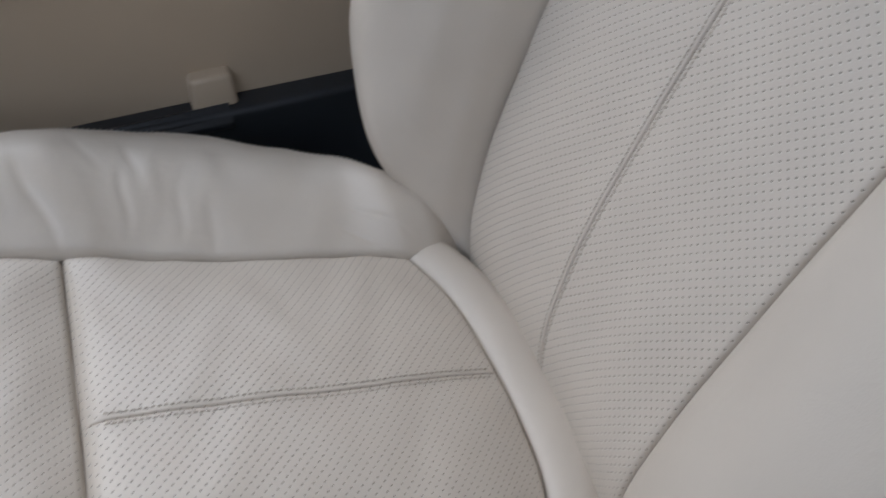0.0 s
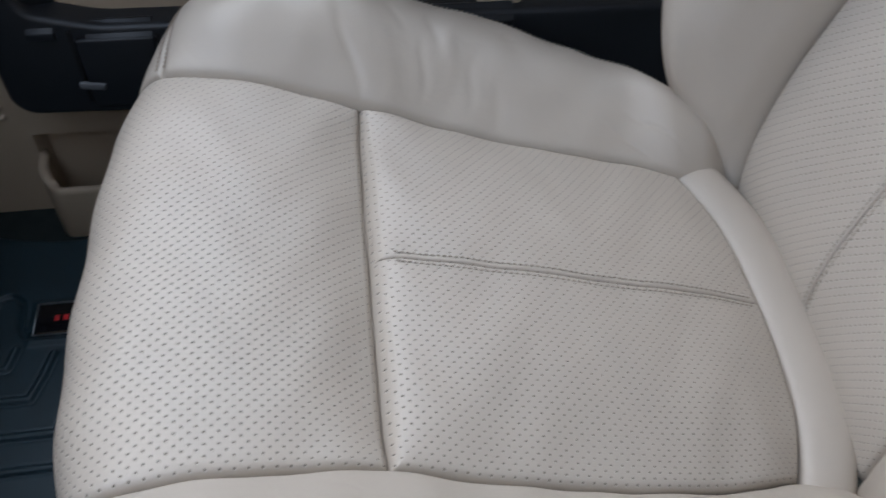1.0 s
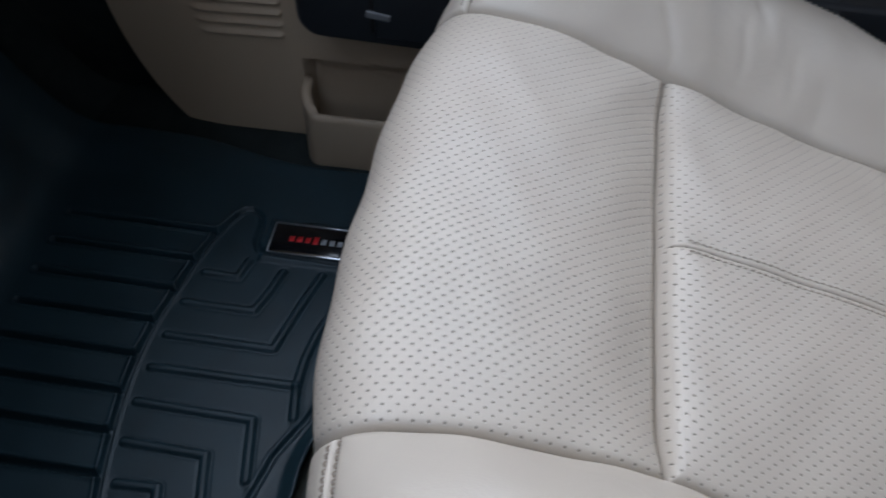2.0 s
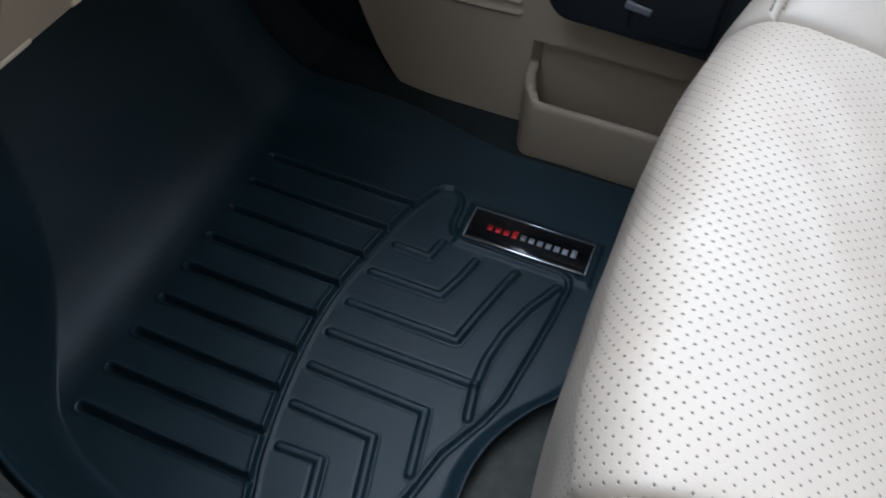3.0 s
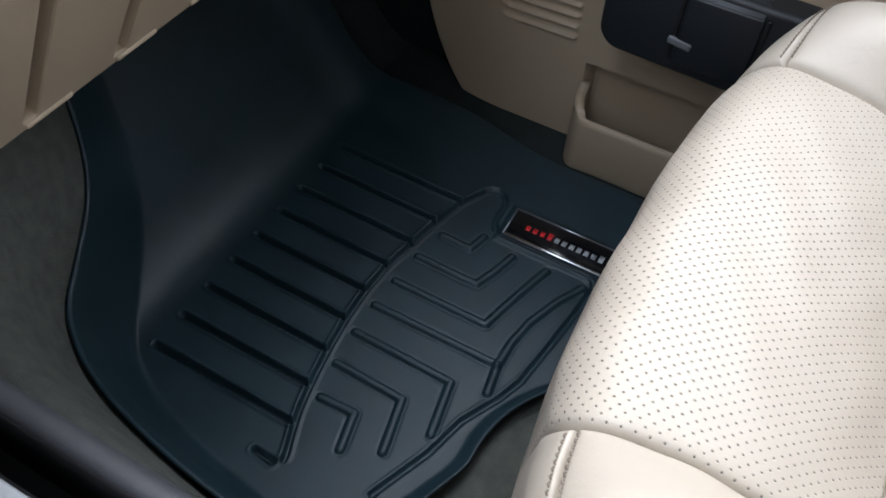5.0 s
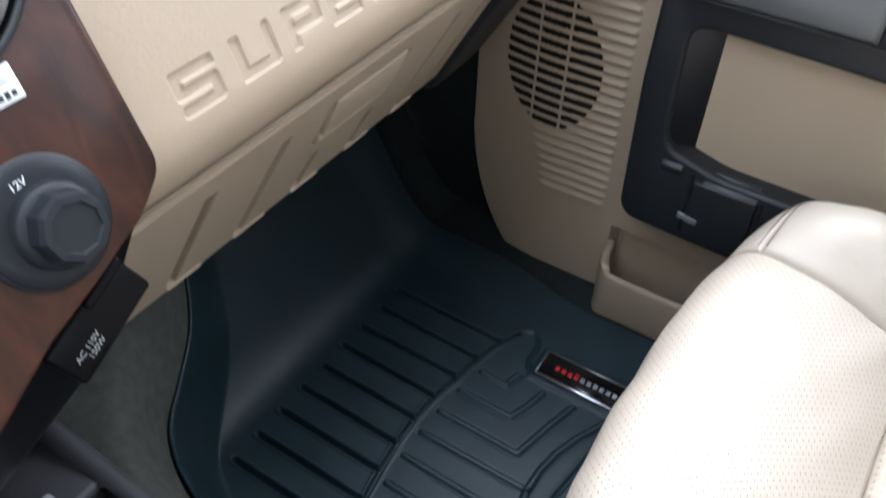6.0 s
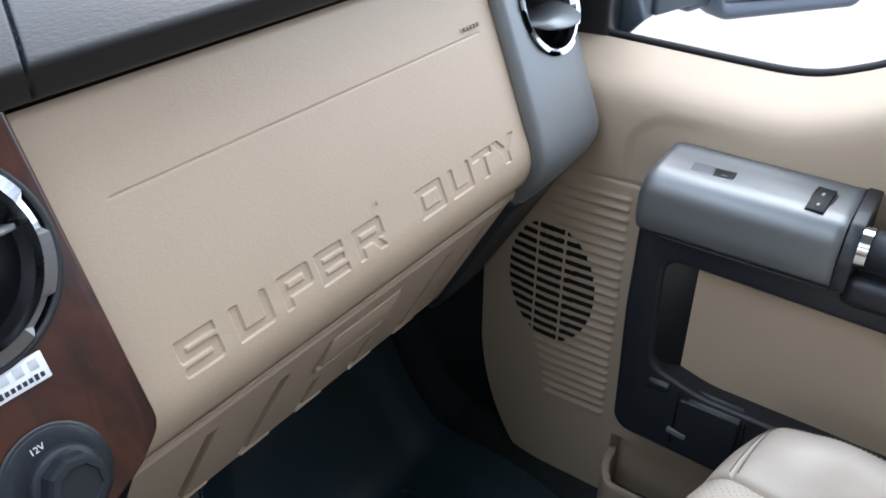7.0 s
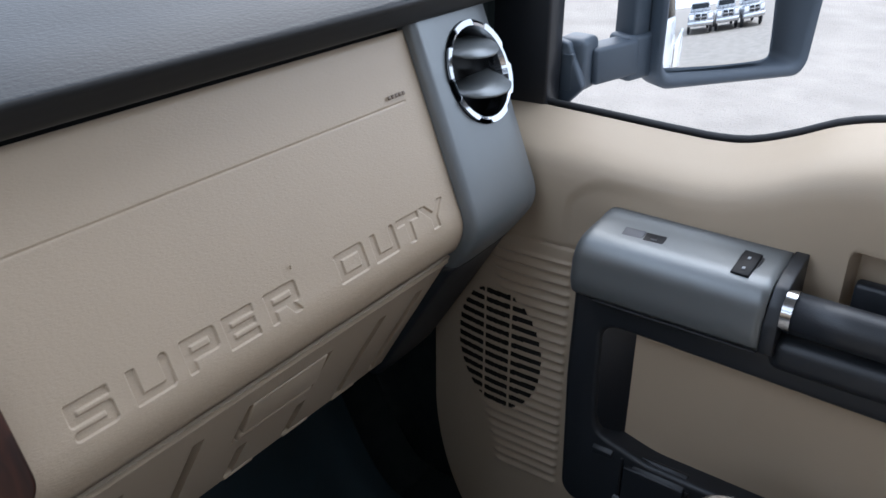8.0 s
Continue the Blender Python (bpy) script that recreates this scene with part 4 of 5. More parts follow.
def make_vent(m, r, dash, blades=2, tilt=12):
    """A round air vent: dark bowl, chrome ring with notches, blades."""
    bowl = lathe("vent_bowl", [(r, 0.001), (r * 0.99, -0.004), (r * 0.93, -0.03), (r * 0.7, -0.055), (0, -0.06)], m, BLACK, dash, "black vent bowl")
    n = 96
    bm = bmesh.new()
    rows = []
    for k in range(n):
        ang = k * math.tau / n
        notch = (k % 16) in (0, 1, 2, 3, 4, 5)
        ro = r * (0.925 if notch else 0.99)
        c, s = math.cos(ang), math.sin(ang)
        rows.append([bm.verts.new((rr * c, rr * s, h)) for rr, h in ((r * 0.80, -0.018), (r * 0.835, -0.003), (r * 0.875, 0.0035), (ro, 0.0045), (ro, -0.010))])
    for k in range(n):
        a, b = rows[k], rows[(k + 1) % n]
        for j in range(4):
            bm.faces.new((a[j], b[j], b[j + 1], a[j + 1]))
    bm.transform(m)
    part("vent_ring", bm, CHROME, dash, "notched chrome ring", smooth=False)
    for k in range(blades):
        y = (k - (blades - 1) / 2) * r * 0.74 + r * 0.10
        half = math.sqrt(max(0.01, 0.77**2 - (y / r) ** 2 * 0.6)) * r
        bm = bmesh.new()
        vs = []
        for i in range(13):
            x = -half + 2 * half * i / 12
            bulge = math.sqrt(max(0, 1 - (x / half) ** 2))
            ring = [bm.verts.new((x, yy, zz)) for yy, zz in ((-0.0016, -0.002 + 0.030 * bulge), (0.0016, -0.002 + 0.030 * bulge), (0.0035, -0.024), (-0.0035, -0.024))]
            vs.append(ring)
        for a, b in zip(vs, vs[1:]):
            for j in range(4):
                bm.faces.new((a[j], b[j], b[(j + 1) % 4], a[(j + 1) % 4]))
        bm.faces.new(vs[0]), bm.faces.new(vs[-1])
        bm.transform(m @ pose(0, y, 0, tilt, 0, 0))
        part("vent_blade", bm, GREY, dash, "grey vent blade")


dash = dashboard()


def centre_stack():
    stack = group_empty("centre_console_stack", "dark walnut centre stack with round vent and power socket", "centre stack", (0.0, 0.6, 0.6))
    def face(x, z, off=0.0):
        return on_dash(x, z, 0.0196 + off)
    # walnut plate in the face's own plane
    k = math.cos(LEAN)
    outline = rounded([(-0.30, 0.24 / k), (0.103, 0.222 / k), (0.107, -0.010), (0.084, -0.028), (0.044, -0.044), (0.004, -0.057), (-0.042, -0.080), (-0.30, -0.20)], 0.010)
    bm = bmesh.new()
    f = bm.faces.new([bm.verts.new((x, y, 0)) for x, y in outline])
    ext = bmesh.ops.extrude_face_region(bm, geom=[f])
    bmesh.ops.translate(bm, vec=(0, 0, -0.05), verts=[g for g in ext["geom"] if isinstance(g, bmesh.types.BMVert)])
    bmesh.ops.recalc_face_normals(bm, faces=bm.faces)
    rim = [e for e in bm.edges if all(v.co.z > -1e-6 for v in e.verts)]
    bmesh.ops.bevel(bm, geom=rim, offset=0.004, segments=4, profile=0.5, affect="EDGES")
    bm.transform(face(0, 0.634))
    plate = part("walnut_plate", bm, WOOD, stack, "dark glossy walnut veneer")
    def disc_knife(m, r):
        bm = bmesh.new()
        bmesh.ops.create_cone(bm, segments=56, radius1=r, radius2=r, depth=0.2, cap_ends=True)
        bm.transform(m)
        me = bpy.data.meshes.new("knife")
        bm.to_mesh(me)
        bm.free()
        return me
    ring = face(0.030, 0.766)
    cut(plate, [disc_knife(ring, 0.0645)])
    make_vent(ring, 0.0645, stack, blades=1, tilt=-5)
    lathe("vent_collar", [(0.069, 0.0), (0.068, 0.003), (0.0645, 0.003), (0.064, -0.01)], ring, CHARCOAL, stack, "thin charcoal collar")
    dial = face(0.033, 0.633)
    lathe("socket_plate", [(0.0340, -0.002), (0.0340, 0.002), (0.0328, 0.0035), (0.026, 0.0035), (0.0, 0.0035)], dial, SOCKET, stack, "round charcoal socket plate")
    lathe("socket_ring", [(0.0358, -0.001), (0.0358, 0.0015), (0.0340, 0.0018)], dial, BLACK, stack)
    knob = lathe("socket_cap", [(0.0240, 0.003), (0.0232, 0.007), (0.0212, 0.0105), (0.0, 0.0112)], dial @ pose(0.003, -0.003, 0), SOCKET, stack, "charcoal socket cap with a faceted grip")
    grip = lathe("faceted_grip", [(0.0200, 0.0095), (0.0192, 0.0200), (0.0176, 0.0236), (0.0138, 0.0240), (0.0130, 0.0226), (0.0, 0.0226)], dial @ pose(0.003, -0.003, 0, 0, 0, 14), SOCKET, knob, n=9)
    grip.data.shade_flat()
    attach("socket_print", letters("12V", dial @ pose(-0.008, 0.0225, 0.0037, 0, 0, 4), 0.0060, 0.0004), WHITE_INK, stack, "white printed letters")
    badge = face(0.018, 0.696)
    bm = rounded_box((0, 0, 0.001), (0.080, 0.0180, 0.002), 0.002)
    bm.transform(badge @ pose(0, 0, 0, 0, 0, 0))
    b = part("maker_badge", bm, WHITE_INK, stack, "small white badge with dark bars")
    for k, (x, y, w, h) in enumerate([(0.004 + 0.0095 * j, 0.0032, 0.0058, 0.0062) for j in range(4)] + [(-0.003 + 0.0038 * j, -0.0048, 0.0025, 0.0040 if j in (3, 9) else 0.0031) for j in range(11)]):
        bm = rounded_box((x, y, 0.0022), (w, h, 0.0003), 0.0001)
        bm.transform(badge)
        part("printed_bar", bm, SATIN if k < 4 else CHARCOAL, b)
    # added behind the walnut to stop light crossing into the footwell
    block("stack_light_block", (0.36, 0.38, 0.34), (-0.125, 0.83, 0.66), BLACK, stack, "black unseen block behind the stack, stops light", bevel=0.01)
    # black socket box below the walnut
    prof = [(0.534, 0.618), (0.546, 0.592), (0.556, 0.560), (0.562, 0.530), (0.572, 0.512), (0.60, 0.49), (0.68, 0.46)]
    P = swept(fine(prof, 30), -0.25, 0.080, 24)
    P[..., 2] -= (0.098 - P[..., 0]) * 0.42
    P[..., 0] -= 0.016 * step(0.60, 0.52, P[..., 2]) * (P[..., 0] > 0.05)
    sheet("socket_box", P, SWITCH, stack, "black plastic socket box with a hinged lid", thick=0.02, flip=True)
    tilt = pose(0.046, 0.545, 0.561, 72, 0, 0) @ pose(0, 0, 0, 0, 0, 23)
    def on_box(name, c, size, bevel, mat, label=""):
        bm = rounded_box(c, size, bevel)
        bm.transform(tilt)
        return part(name, bm, mat, stack, label)
    on_box("hinged_lid", (-0.006, -0.002, 0.004), (0.070, 0.034, 0.008), 0.003, SWITCH, "black hinged lid")
    on_box("lid_latch", (0.012, 0.012, 0.009), (0.034, 0.007, 0.006), 0.002, SWITCH)
    for word, x, y in (("AC 110V", -0.033, -0.006), ("150W", -0.027, -0.0115)):
        attach("lid_print", letters(word, tilt @ pose(x, y, 0.0083), 0.0056, 0.0004), PALE_INK, stack, "small pale printed letters")
    return stack


centre_stack()


def floor_console():
    con = group_empty("floor_console", "grey floor console with dark slot and silver cup holder trim", "console", (-0.08, 0.5, 0.0))
    prof = [(0.029, 0.22), (0.029, 0.30), (0.0292, 0.335), (0.031, 0.339), (0.036, 0.3395), (0.043, 0.336), (0.049, 0.322), (0.054, 0.29), (0.056, 0.22), (0.058, 0.10)]
    p = fine(prof, 30)
    ys = np.linspace(0.05, 0.70, 40)
    P = np.zeros((40, 30, 3))
    P[..., 0], P[..., 1], P[..., 2] = p[:, 0], ys[:, None], p[:, 1]
    P[..., 2] += 0.02 * step(0.56, 0.70, ys)[:, None]
    body = sheet("console_side", P, CONSOLE, con, "charcoal console side", thick=0.004, flip=True)
    block("slot_floor", (0.032, 0.60, 0.01), (0.014, 0.33, 0.245), SEAL, con, "black floor of the open slot", bevel=0.0015)
    block("slot_end", (0.055, 0.10, 0.12), (0.004, 0.655, 0.279), CONSOLE, con, bevel=0.006)
    # added black sheets put the slot's inner shade into its walls
    block("slot_shade_liner", (0.002, 0.60, 0.088), (0.0278, 0.30, 0.293), SEAL, con, bevel=0)
    block("slot_shade_liner", (0.002, 0.60, 0.094), (0.0022, 0.30, 0.290), SEAL, con, bevel=0)
    block("slot_shade_liner", (0.030, 0.002, 0.084), (0.015, 0.6035, 0.290), SEAL, con, bevel=0)
    block("silver_trim", (0.024, 0.60, 0.10), (-0.011, 0.33, 0.293), SATIN, con, "brushed silver trim", bevel=0.004)
    block("console_top", (0.22, 0.62, 0.05), (-0.134, 0.36, 0.308), CONSOLE, con, "charcoal console top", bevel=0.01)
    block("console_body", (0.25, 0.62, 0.24), (-0.150, 0.36, 0.19), CONSOLE, con, bevel=0.01)
    lathe("cup_holder", [(0.050, 0.0), (0.050, 0.006), (0.046, 0.008), (0.042, 0.004), (0.040, -0.05), (0, -0.052)], pose(-0.066, 0.555, 0.345), CHROME, con, "chrome cup holder ring")
    return con


floor_console()


# ---- the passenger door ----
def sill_z(y):
    return spline([-0.7, 0.0, 0.12, 0.182, 0.225, 0.269, 0.323, 0.36, 0.40, 0.50, 0.80], [0.748, 0.748, 0.747, 0.742, 0.730, 0.709, 0.690, 0.686, 0.686, 0.688, 0.692], y)


def door_x(y, z):
    """How far out the inner face of the door lies."""
    top = sill_z(y)
    drop = top - z
    x = spline([-0.01, 0.0, 0.006, 0.014, 0.024, 0.034, 0.044, 0.056, 0.075, 0.11, 0.20, 0.9], [0.893, 0.886, 0.873, 0.855, 0.834, 0.819, 0.811, 0.8065, 0.804, 0.803, 0.803, 0.803], drop)
    x = x + 0.03 * step(0.58, 0.80, y)
    x = x + 0.0030 * np.exp(-((z - 0.531) / 0.0022) ** 2) * step(0.40, 0.46, y)
    arch = 0.640 - 0.035 * np.clip((y - 0.455) / 0.055, 0, 1) ** 2
    x = x + 0.0045 * step(0.0, 0.022, arch - z) * step(0.515, 0.500, y) * step(0.34, 0.45, y) * step(0.50, 0.56, z)
    x = x + 0.034 * step(0.174, 0.166, y) * step(0.626, 0.614, z) * step(0.548, 0.556, z)
    x = x - 0.042 * step(0.412, 0.402, y) * step(0.22, 0.25, z) * step(0.52, 0.49, z)
    x = x + 0.028 * step(0.106, 0.094, z) * step(0.474, 0.466, y)
    return x


ROWS_Z = 0.0155


def door_relief(y, z):
    """Louvre ribs and the speaker's slots on the front of the door."""
    k = (z - 0.128) / ROWS_Z + (y - 0.55) * 2.2
    ph = k - np.floor(k)
    zone = step(0.128, 0.134, z) * step(0.515, 0.505, z) * step(0.492, 0.497, y)
    left = 0.602 - 0.015 * np.cos(k * 0.35)
    ell = ((y - 0.604) / 0.074) ** 2 + ((z - 0.336) / 0.101) ** 2
    ribs = zone * step(left + 0.02, left, y) * (ell > 1.03)
    bump = -0.0045 * ribs * np.exp(-((ph - 0.5) / 0.22) ** 2)
    slot = (ell < 1.0) & (np.abs(ph - 0.5) < 0.22) & (np.abs(y - 0.582) > 0.0036) & (np.abs(y - 0.628) > 0.0036)
    return bump + 0.006 * slot, slot


def passenger_door():
    door = group_empty("door_1", "tan moulded passenger door panel with black armrest frame", "door", (0.85, 0.1, 0.0), kind="structure")
    ys = np.concatenate([np.linspace(-0.55, 0.14, 46), np.linspace(0.146, 0.19, 18), np.linspace(0.20, 0.30, 9), np.linspace(0.305, 0.475, 44), np.linspace(0.4785, 0.70, 112), 0.70 + 0.0318 * np.sin(np.linspace(0.1, math.pi / 2, 16))])
    tz = np.concatenate([np.linspace(-0.085, 0.115, 26), np.linspace(0.118, 0.53, 300), np.linspace(0.535, 0.60, 24)])
    T = np.concatenate([tz, 0.60 + np.linspace(0.02, 1, 40) * 1.0])
    Y, Z = np.meshgrid(ys, T, indexing="ij")
    Z = np.where(Z > 0.60, 0.60 + (Z - 0.60) * (sill_z(Y) - 0.60), Z)
    # rows follow the slope of the speaker's slots
    Z = Z - 2.2 * ROWS_Z * np.clip(Y - 0.55, -0.07, 0.2) * step(0.06, 0.11, Z) * step(0.57, 0.525, Z)
    # the front lower corner sweeps back in a wide curve
    lowest = np.where(Y > 0.55, 0.20 - 0.265 * np.sqrt(np.clip(1 - ((Y - 0.55) / 0.182) ** 2, 0, 1)), -0.065)
    Zc = np.where(Z < 0.53, 0.53 - (0.53 - Z) * (0.53 - lowest) / 0.615, Z)
    rel, slot = door_relief(Y, Zc)
    X = door_x(Y, Zc) + rel
    # slot faces take a dark colour for the shade inside the openings
    idx = (slot[:-1, :-1] | slot[1:, 1:] | slot[1:, :-1] | slot[:-1, 1:]).astype(np.int32)
    sheet("door_panel", np.stack([X, Y, Zc], -1), [TAN_SMOOTH, SPEAKER_SHADE], door, "tan panel with speaker slots and louvre ribs", flip=True, index=idx)
    edge = np.array([(0.5 * (X[i, 0] + X[i, 0]), Y[i, 0], Zc[i, 0]) for i in range(len(ys))])
    E = np.stack([edge, edge + np.array([0.004, 0.003, -0.004]), edge + np.array([0.06, 0.004, -0.006])], 1)
    sheet("panel_edge", E, TAN_SMOOTH, door)
    # outer skin and seal
    block("door_shell", (0.05, 1.28, 0.77), (0.905, 0.10, 0.275), BLACK, door, bevel=0.01)
    block("outer_skin", (0.03, 1.40, 0.84), (0.955, 0.12, 0.235), PAINT, door, "white painted outer skin", bevel=0.015)
    path = [(0.896, float(y), float(sill_z(np.array(y))) + 0.0015) for y in np.linspace(0.70, -0.55, 70)]
    tube("window_seal", path, 0.0048, SEAL, door, "black rubber window seal", squash=1.1)
    prism("window_post", [(0.591, 0.68), (0.590, 0.83), (0.575, 1.30), (0.66, 1.30), (0.74, 0.83), (0.74, 0.68)], 0.885, 0.925, 0, BLACK, door, "black upright window post", bevel=0.004)
    block("window_post", (0.04, 0.06, 0.62), (0.905, -0.53, 1.03), BLACK, door, bevel=0.008)

    # black armrest frame: front upright, upper bar, lower tray
    arm = group_armrest(door)
    # map pocket
    n = 40
    t = np.linspace(0, 1, n)
    px = np.concatenate([[0.806], 0.796 - 0.056 * np.sin(np.linspace(0, math.pi / 2, 12)), np.full(n - 13, 0.74)])
    py = np.concatenate([[0.478], 0.474 - 0.030 * (1 - np.cos(np.linspace(0, math.pi / 2, 12))), np.linspace(0.43, -0.10, n - 13)])
    zs = np.array([0.070, 0.068, 0.060, 0.03, 0.0, -0.03, -0.05, -0.058])
    lip = np.array([0.004, 0.0, -0.001, 0.001, 0.003, 0.006, 0.011, 0.02])
    P = np.zeros((n, len(zs), 3))
    front = step(0.47, 0.44, py)
    P[..., 0] = px[:, None] + lip[None] * front[:, None]
    P[..., 1] = py[:, None]
    P[..., 2] = zs[None] + 0.007 * (1 - front)[:, None] * np.linspace(1, 0, len(zs))[None]
    sheet("map_pocket", P, TAN_SMOOTH, door, "tan moulded map pocket", thick=0.012, flip=True)
    block("pocket_floor", (0.07, 0.56, 0.01), (0.775, 0.17, -0.052), TAN_SMOOTH, door, bevel=0.003)
    block("kick_plate", (0.10, 1.25, 0.03), (0.79, 0.10, -0.075), BLACK, door, "black sill plate", bevel=0.006)
    return door


def group_armrest(door):
    outline = rounded([(0.452, 0.540), (0.455, 0.40), (0.450, 0.212), (0.435, 0.196), (0.10, 0.184), (-0.40, 0.140), (-0.40, 0.292), (0.0, 0.300), (0.335, 0.304),
                       (0.402, 0.322), (0.410, 0.345), (0.412, 0.475), (0.398, 0.486), (0.10, 0.480), (-0.40, 0.485), (-0.40, 0.540)], 0.016)
    prism("armrest_frame", outline, 0.728, 0.806, 0, CHARCOAL, door, "charcoal armrest frame", bevel=0.007, seg=3)
    prism("frame_return", [(0.732, 0.414), (0.766, 0.373), (0.80, 0.373), (0.80, 0.418), (0.74, 0.418)], 0.308, 0.490, 2, BLACK, door, bevel=0.003)
    # flap in the tray's face, wedge-shaped lips along its top and the courtesy lamp
    for y0, y1, z in ((0.407, 0.379, 0.316), (0.351, 0.283, 0.306), (0.235, 0.12, 0.303), (0.09, -0.10, 0.302)):
        prism("tray_lip", [(0.7235, z - 0.014), (0.7385, z + 0.001), (0.748, z - 0.004), (0.735, z - 0.022), (0.7235, z - 0.022)], y1, y0, 1, CHARCOAL, door, bevel=0.0012)
    block("tray_flap", (0.009, 0.080, 0.086), (0.7265, 0.322, 0.250), CHARCOAL, door, "charcoal flap in the tray's face", bevel=0.003)
    # black strips for the dark groove and the shadow line beside the flap
    block("flap_gap_shade", (0.004, 0.004, 0.090), (0.7268, 0.3655, 0.257), SEAL, door, bevel=0.001)
    block("flap_gap_shade", (0.004, 0.005, 0.088), (0.7268, 0.2785, 0.248), SEAL, door, bevel=0.001)
    block("lamp_lens", (0.005, 0.027, 0.009), (0.7225, 0.3575, 0.236), LENS, door, "small pale grey lamp lens", bevel=0.002, turn=(8, 0, 0))
    # upright tan pillar standing in the tray
    block("tray_divider", (0.05, 0.054, 0.07), (0.765, -0.087, 0.300), TAN_SMOOTH, door, "tan divider", bevel=0.006, taper=0.85)
    # grey cap with switches
    sec = [(0.712, 0.528), (0.708, 0.545), (0.7095, 0.564), (0.713, 0.584), (0.721, 0.5955), (0.734, 0.6010), (0.750, 0.603), (0.780, 0.605), (0.806, 0.606), (0.815, 0.59)]
    s = fine(sec, 36)
    ys = np.concatenate([np.linspace(0.456, 0.425, 12), np.linspace(0.42, 0.2285, 20)])
    P = np.zeros((len(ys), 36, 3))
    shrink = 1 - 0.30 * np.clip((ys - 0.430) / 0.026, 0, 1) ** 4
    P[..., 0] = 0.80 + (s[None, :, 0] - 0.80) * (0.4 + 0.6 * shrink[:, None] ** 0.8)
    P[..., 2] = 0.530 + (s[None, :, 1] - 0.530) * (shrink[:, None] ** 0.9)
    P[..., 1] = ys[:, None]
    cap = sheet("armrest_cap", P, GREY, door, "satin grey armrest cap", thick=0.004)
    block("lock_switch", (0.024, 0.024, 0.004), (0.750, 0.3695, 0.6015), SWITCH, cap, "black lock switch", bevel=0.001, turn=(0, -13, 3))
    block("lock_switch_well", (0.024, 0.025, 0.003), (0.750, 0.395, 0.6020), CONSOLE, cap, bevel=0.001, turn=(0, -13, 3))
    block("switch_mark", (0.003, 0.008, 0.0006), (0.750, 0.3695, 0.6037), DIM_INK, cap, bevel=0, turn=(0, -13, 3))
    block("window_switch_well", (0.044, 0.024, 0.002), (0.750, 0.264, 0.6020), BLACK, cap, bevel=0.0015, turn=(0, -13, -3))
    block("window_switch", (0.042, 0.020, 0.007), (0.751, 0.264, 0.6035), SWITCH, cap, "black rocker window switch", bevel=0.0012, turn=(0, -13, -3))
    for x in (0.740, 0.758):
        block("switch_mark", (0.004, 0.003, 0.0006), (x, 0.264, 0.6050 + (x - 0.740) * 0.23), PALE_INK, cap, bevel=0, turn=(0, -13, -3))
    block("cap_gap", (0.004, 0.190, 0.003), (0.7105, 0.324, 0.5265), SEAL, door, bevel=0.001)
    # dark end plate, pull handle with bright ring, soft armrest behind
    prism("end_plate", rounded([(0.7105, 0.526), (0.7065, 0.545), (0.7075, 0.563), (0.715, 0.585), (0.729, 0.600), (0.750, 0.6055), (0.806, 0.610), (0.812, 0.526)], 0.004), 0.2125, 0.2275, 1, CHARCOAL, door, "charcoal end plate", bevel=0.0015)
    axis = [(0.731, 0.206 - k * 0.06, 0.575 - 0.0006 * k) for k in range(9)]
    tube("pull_handle", axis, [0.0225] * 9, CHARCOAL, door, "padded charcoal pull handle", n=24)
    tube("handle_ring", [(0.731, 0.2130, 0.575), (0.731, 0.2025, 0.575)], 0.0236, CHROME, door, "chrome ring", n=40, caps=False)
    block("armrest_pad", (0.08, 0.60, 0.04), (0.757, -0.080, 0.525), CHARCOAL, door, "soft charcoal armrest pad", bevel=0.014)
    block("latch_handle", (0.020, 0.15, 0.034), (0.812, 0.088, 0.573), CHARCOAL, door, "charcoal latch handle", bevel=0.005)


passenger_door()


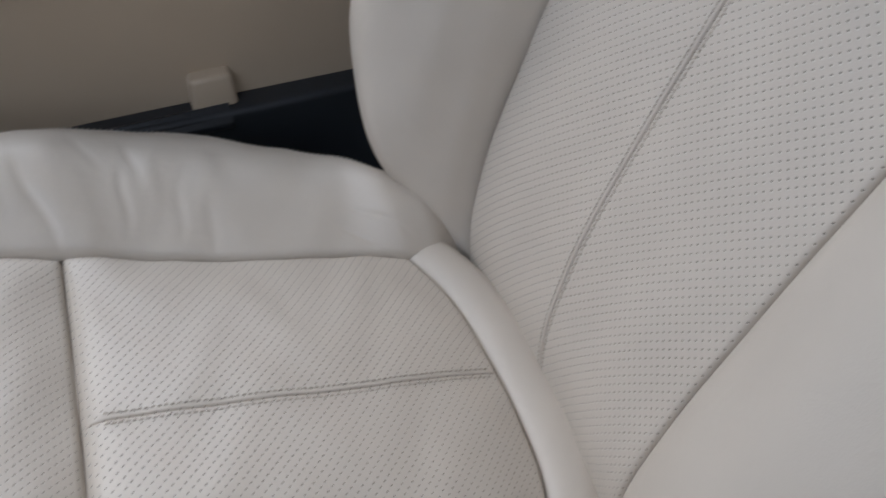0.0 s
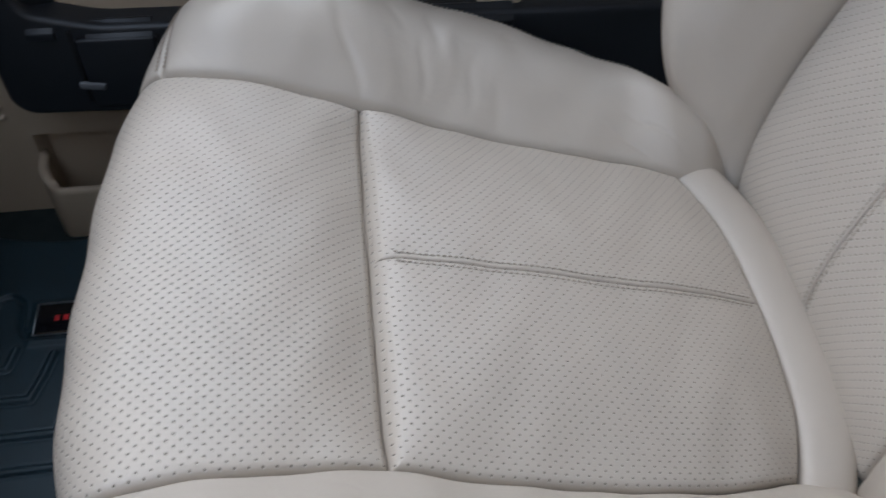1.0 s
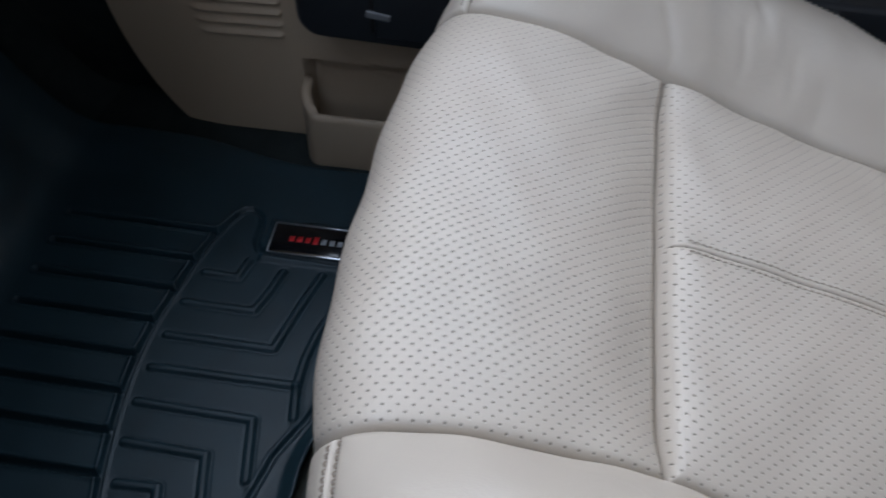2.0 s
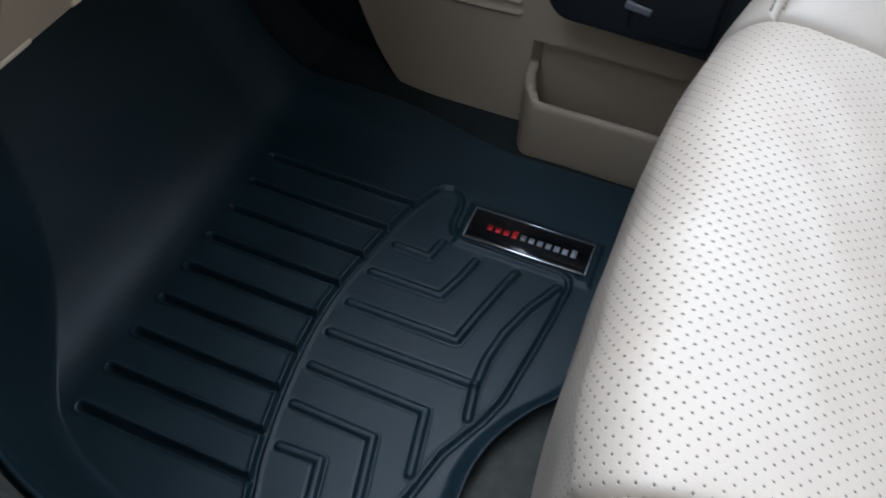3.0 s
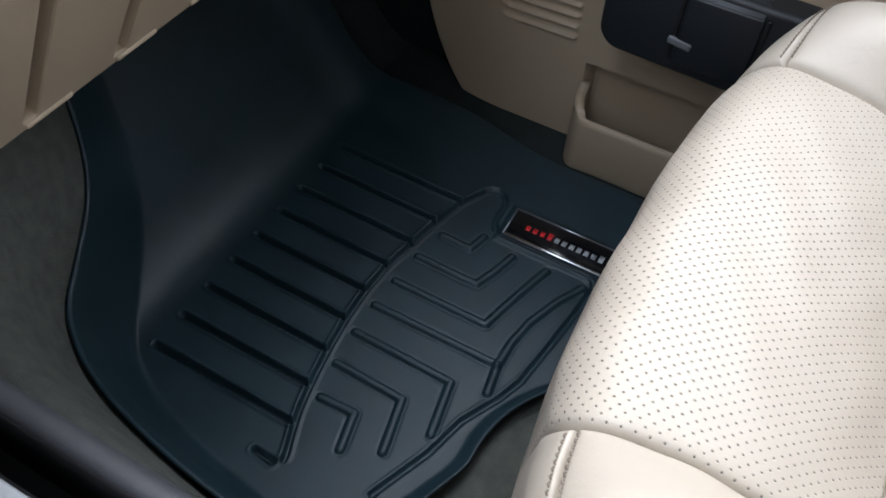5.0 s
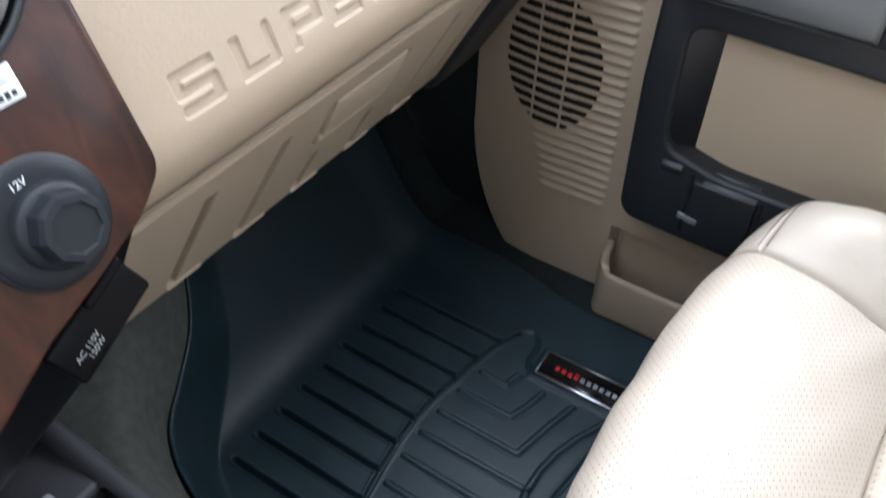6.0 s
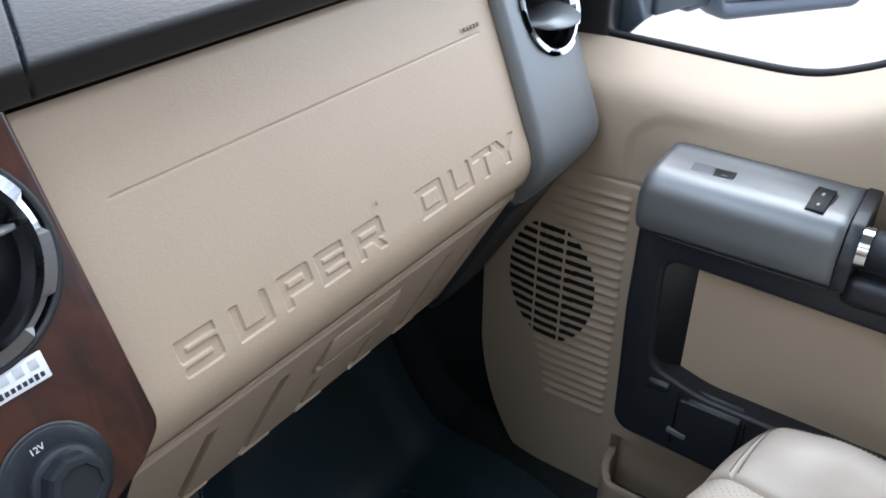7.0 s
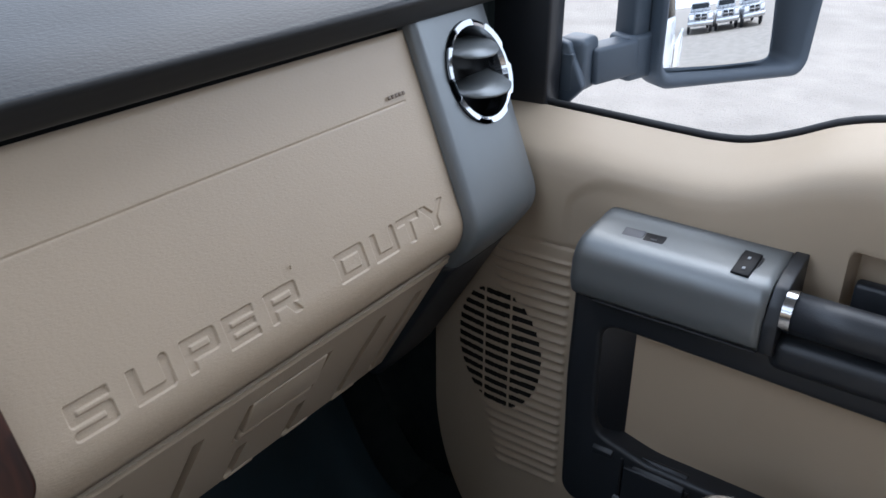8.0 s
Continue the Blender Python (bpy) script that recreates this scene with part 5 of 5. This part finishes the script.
# ---- the outside mirror ----
def door_mirror():
    mir = group_empty("door_mirror", "large grey towing mirror on a double arm outside the door", "door mirror", (1.0, 0.58, 0.70))
    GREYBLUE = material("grey_mirror_plastic", (0.052, 0.066, 0.084), 0.5, var=0.08, grain=900, bump=0.2, dist=0.0004)
    block("mirror_base", (0.05, 0.044, 0.074), (0.965, 0.588, 0.731), GREYBLUE, mir, "grey mounting base", bevel=0.010)
    prism("base_fairing", [(0.665, 0.672), (0.665, 0.745), (0.625, 0.770), (0.585, 0.764), (0.560, 0.705), (0.590, 0.672)], 0.930, 0.948, 0, GREYBLUE, mir, "grey fairing of the base", bevel=0.004)
    block("base_cover", (0.010, 0.024, 0.052), (0.934, 0.588, 0.724), GREYBLUE, mir, bevel=0.003)
    block("mirror_arm", (0.085, 0.038, 0.052), (1.012, 0.562, 0.728), GREYBLUE, mir, "grey lower arm", bevel=0.006, turn=(0, -3, -21))
    block("arm_sleeve", (0.066, 0.046, 0.066), (1.068, 0.548, 0.728), GREYBLUE, mir, "grey arm sleeve", bevel=0.008, turn=(0, -3, -21))
    block("mirror_post", (0.034, 0.040, 0.30), (1.064, 0.553, 0.90), GREYBLUE, mir, "grey upright arm", bevel=0.006, turn=(0, 0, -21))
    # housing frame: x along the glass, y up, z towards the viewer
    along = Vector((0.88, -0.475, 0)).normalized()
    up = Vector((0, 0, 1))
    face = along.cross(up)
    if face.y > 0:
        face = -face
    m = Matrix((( along.x, up.x, face.x, 1.068), (along.y, up.y, face.y, 0.520), (along.z, up.z, face.z, 0.852), (0, 0, 0, 1)))
    shell = rounded([(0.0, -0.172), (0.305, -0.186), (0.32, 0.0), (0.31, 0.20), (0.0, 0.20)], 0.030, 7)
    rings = []
    bm = bmesh.new()
    cx, cy = 0.14, 0.01
    for sc, h in ((0.90, 0.008), (0.97, 0.016), (1.0, 0.010), (1.0, -0.02), (0.96, -0.07), (0.80, -0.11), (0.5, -0.13)):
        rings.append([bm.verts.new((cx + (x - cx) * sc, cy + (y - cy) * sc, h)) for x, y in shell])
    for a, b in zip(rings, rings[1:]):
        for k in range(len(a)):
            bm.faces.new((a[k], a[(k + 1) % len(a)], b[(k + 1) % len(b)], b[k]))
    bm.faces.new(rings[-1])
    inner = [bm.verts.new((cx + (x - cx) * 0.88, cy + (y - cy) * 0.88, -0.075)) for x, y in shell]
    for k in range(len(shell)):
        bm.faces.new((rings[0][k], rings[0][(k + 1) % len(shell)], inner[(k + 1) % len(shell)], inner[k]))
    bm.faces.new(inner)
    bm.transform(m)
    housing = part("mirror_housing", bm, GREYBLUE, mir, "grey mirror housing")
    # bowed glass, turned a little inwards and upwards in its housing
    a, b = np.meshgrid(np.linspace(0.014, 0.232, 30), np.linspace(-0.152, 0.10, 40), indexing="ij")
    lo = -0.152 - 0.004 * (a - 0.014) / 0.218 + 0.012 * (np.exp(-(a - 0.014) / 0.006) + np.exp(-(0.232 - a) / 0.006))
    b = lo + (b + 0.152) * (0.10 - lo) / 0.252
    h = 0.168 * (a - 0.02) - 0.515 * (a - 0.02) ** 2 - 0.085 * (b + 0.09) - (b + 0.09) ** 2 / 2.06 - 0.012
    P = np.stack([a, b, h], -1) @ np.array(m.to_3x3()).T + np.array(m.translation)
    sheet("mirror_pane", P, MIRROR, mir, "clear bowed mirror glass", thick=0.003)
    return mir


door_mirror()


# ---- outside ----
def ground_sheet():
    r = np.concatenate([np.linspace(0, 6, 14), np.geomspace(7, 1500, 30)])
    xs = np.concatenate([-r[:0:-1], r])
    X, Y = np.meshgrid(xs, xs, indexing="ij")
    Z = -0.82 + 0.012 * np.sin(X * 1.7 + np.sin(Y)) * np.cos(Y * 1.3) * (np.abs(X) + np.abs(Y) < 60)
    return structure(sheet("ground", np.stack([X, Y, Z], -1), GROUND), "pale gravel and concrete parking lot")


ground_sheet()


# ---- the truck's own side, seen in the mirror ----
def truck_side():
    body = group_empty("truck_body", "white painted truck side behind the cab door", "truck body", (0.95, -2.2, -0.8))
    block("rear_door", (0.04, 0.95, 1.02), (0.96, -1.08, 0.22), PAINT, body, "white rear door", bevel=0.03)
    block("bed_side", (0.05, 2.1, 0.72), (0.985, -2.68, 0.12), PAINT, body, "white bed side", bevel=0.04)
    block("fender_flare", (0.07, 1.0, 0.10), (0.995, -2.75, -0.12), PAINT, body, bevel=0.03)
    lathe("wheel", [(0.0, -0.1), (0.20, -0.12), (0.36, -0.12), (0.39, -0.08), (0.39, 0.10), (0.34, 0.12), (0.24, 0.12), (0.22, 0.07), (0.0, 0.06)], pose(0.90, -2.75, -0.43, 0, 90, 0), CHARCOAL, body, "dark tyre and wheel", n=36)
    block("running_board", (0.16, 1.9, 0.05), (0.93, -0.55, -0.33), CHARCOAL, body, bevel=0.015)
    return body


truck_side()


def parked_truck():
    truck = group_empty("pickup_truck", "silver pickup truck with a chrome grille parked on the lot", "truck", (0, 0, 0), "parked pickup trucks")
    silver = material("silver_truck_paint", (0.30, 0.31, 0.33), 0.28, metal=0.5, var=0.03, bump=0.0, coat=0.5)
    glass = material("dark_truck_glass", (0.02, 0.025, 0.03), 0.08, bump=0.0, rough_var=0.02)
    block("lower_body", (1.95, 5.2, 0.62), (0, -2.6, 0.78), silver, truck, bevel=0.08)
    block("bonnet", (1.80, 1.45, 0.22), (0, -0.85, 1.14), silver, truck, bevel=0.09)
    block("cabin", (1.72, 2.1, 0.62), (0, -2.45, 1.50), silver, truck, bevel=0.14, taper=0.86)
    block("windscreen", (1.40, 0.05, 0.52), (0, -1.46, 1.50), glass, truck, bevel=0.02, turn=(-24, 0, 0))
    grille = block("grille", (0.98, 0.06, 0.42), (0, -0.02, 0.98), CHROME, truck, "chrome cross grille", bevel=0.04)
    for x in (-0.235, 0.235):
        for z in (0.88, 1.08):
            block("grille_opening", (0.40, 0.03, 0.15), (x, 0.012, z), BLACK, grille, bevel=0.01)
    for x in (-0.72, 0.72):
        block("headlight", (0.36, 0.10, 0.28), (x, -0.04, 1.0), WHITE_INK, truck, "clear headlight", bevel=0.04)
        for y in (-0.85, -4.2):
            lathe("wheel", [(0.0, 0.10), (0.22, 0.12), (0.37, 0.11), (0.40, 0.06), (0.40, -0.10), (0.0, -0.12)], pose(x * 1.22, y, 0.40, 0, 90 if x > 0 else -90, 0), BLACK, truck, "dark wheel", n=28)
    block("bumper", (1.95, 0.22, 0.26), (0, 0.03, 0.62), CHROME, truck, "chrome bumper", bevel=0.06)
    return truck


first = parked_truck()
first.matrix_basis = pose(1.9, -16.0, -0.82)
for x, y in ((4.1, -16.3), (6.3, -15.8)):
    copy_thing(first, pose(x, y, -0.82, 0, 0, 3))
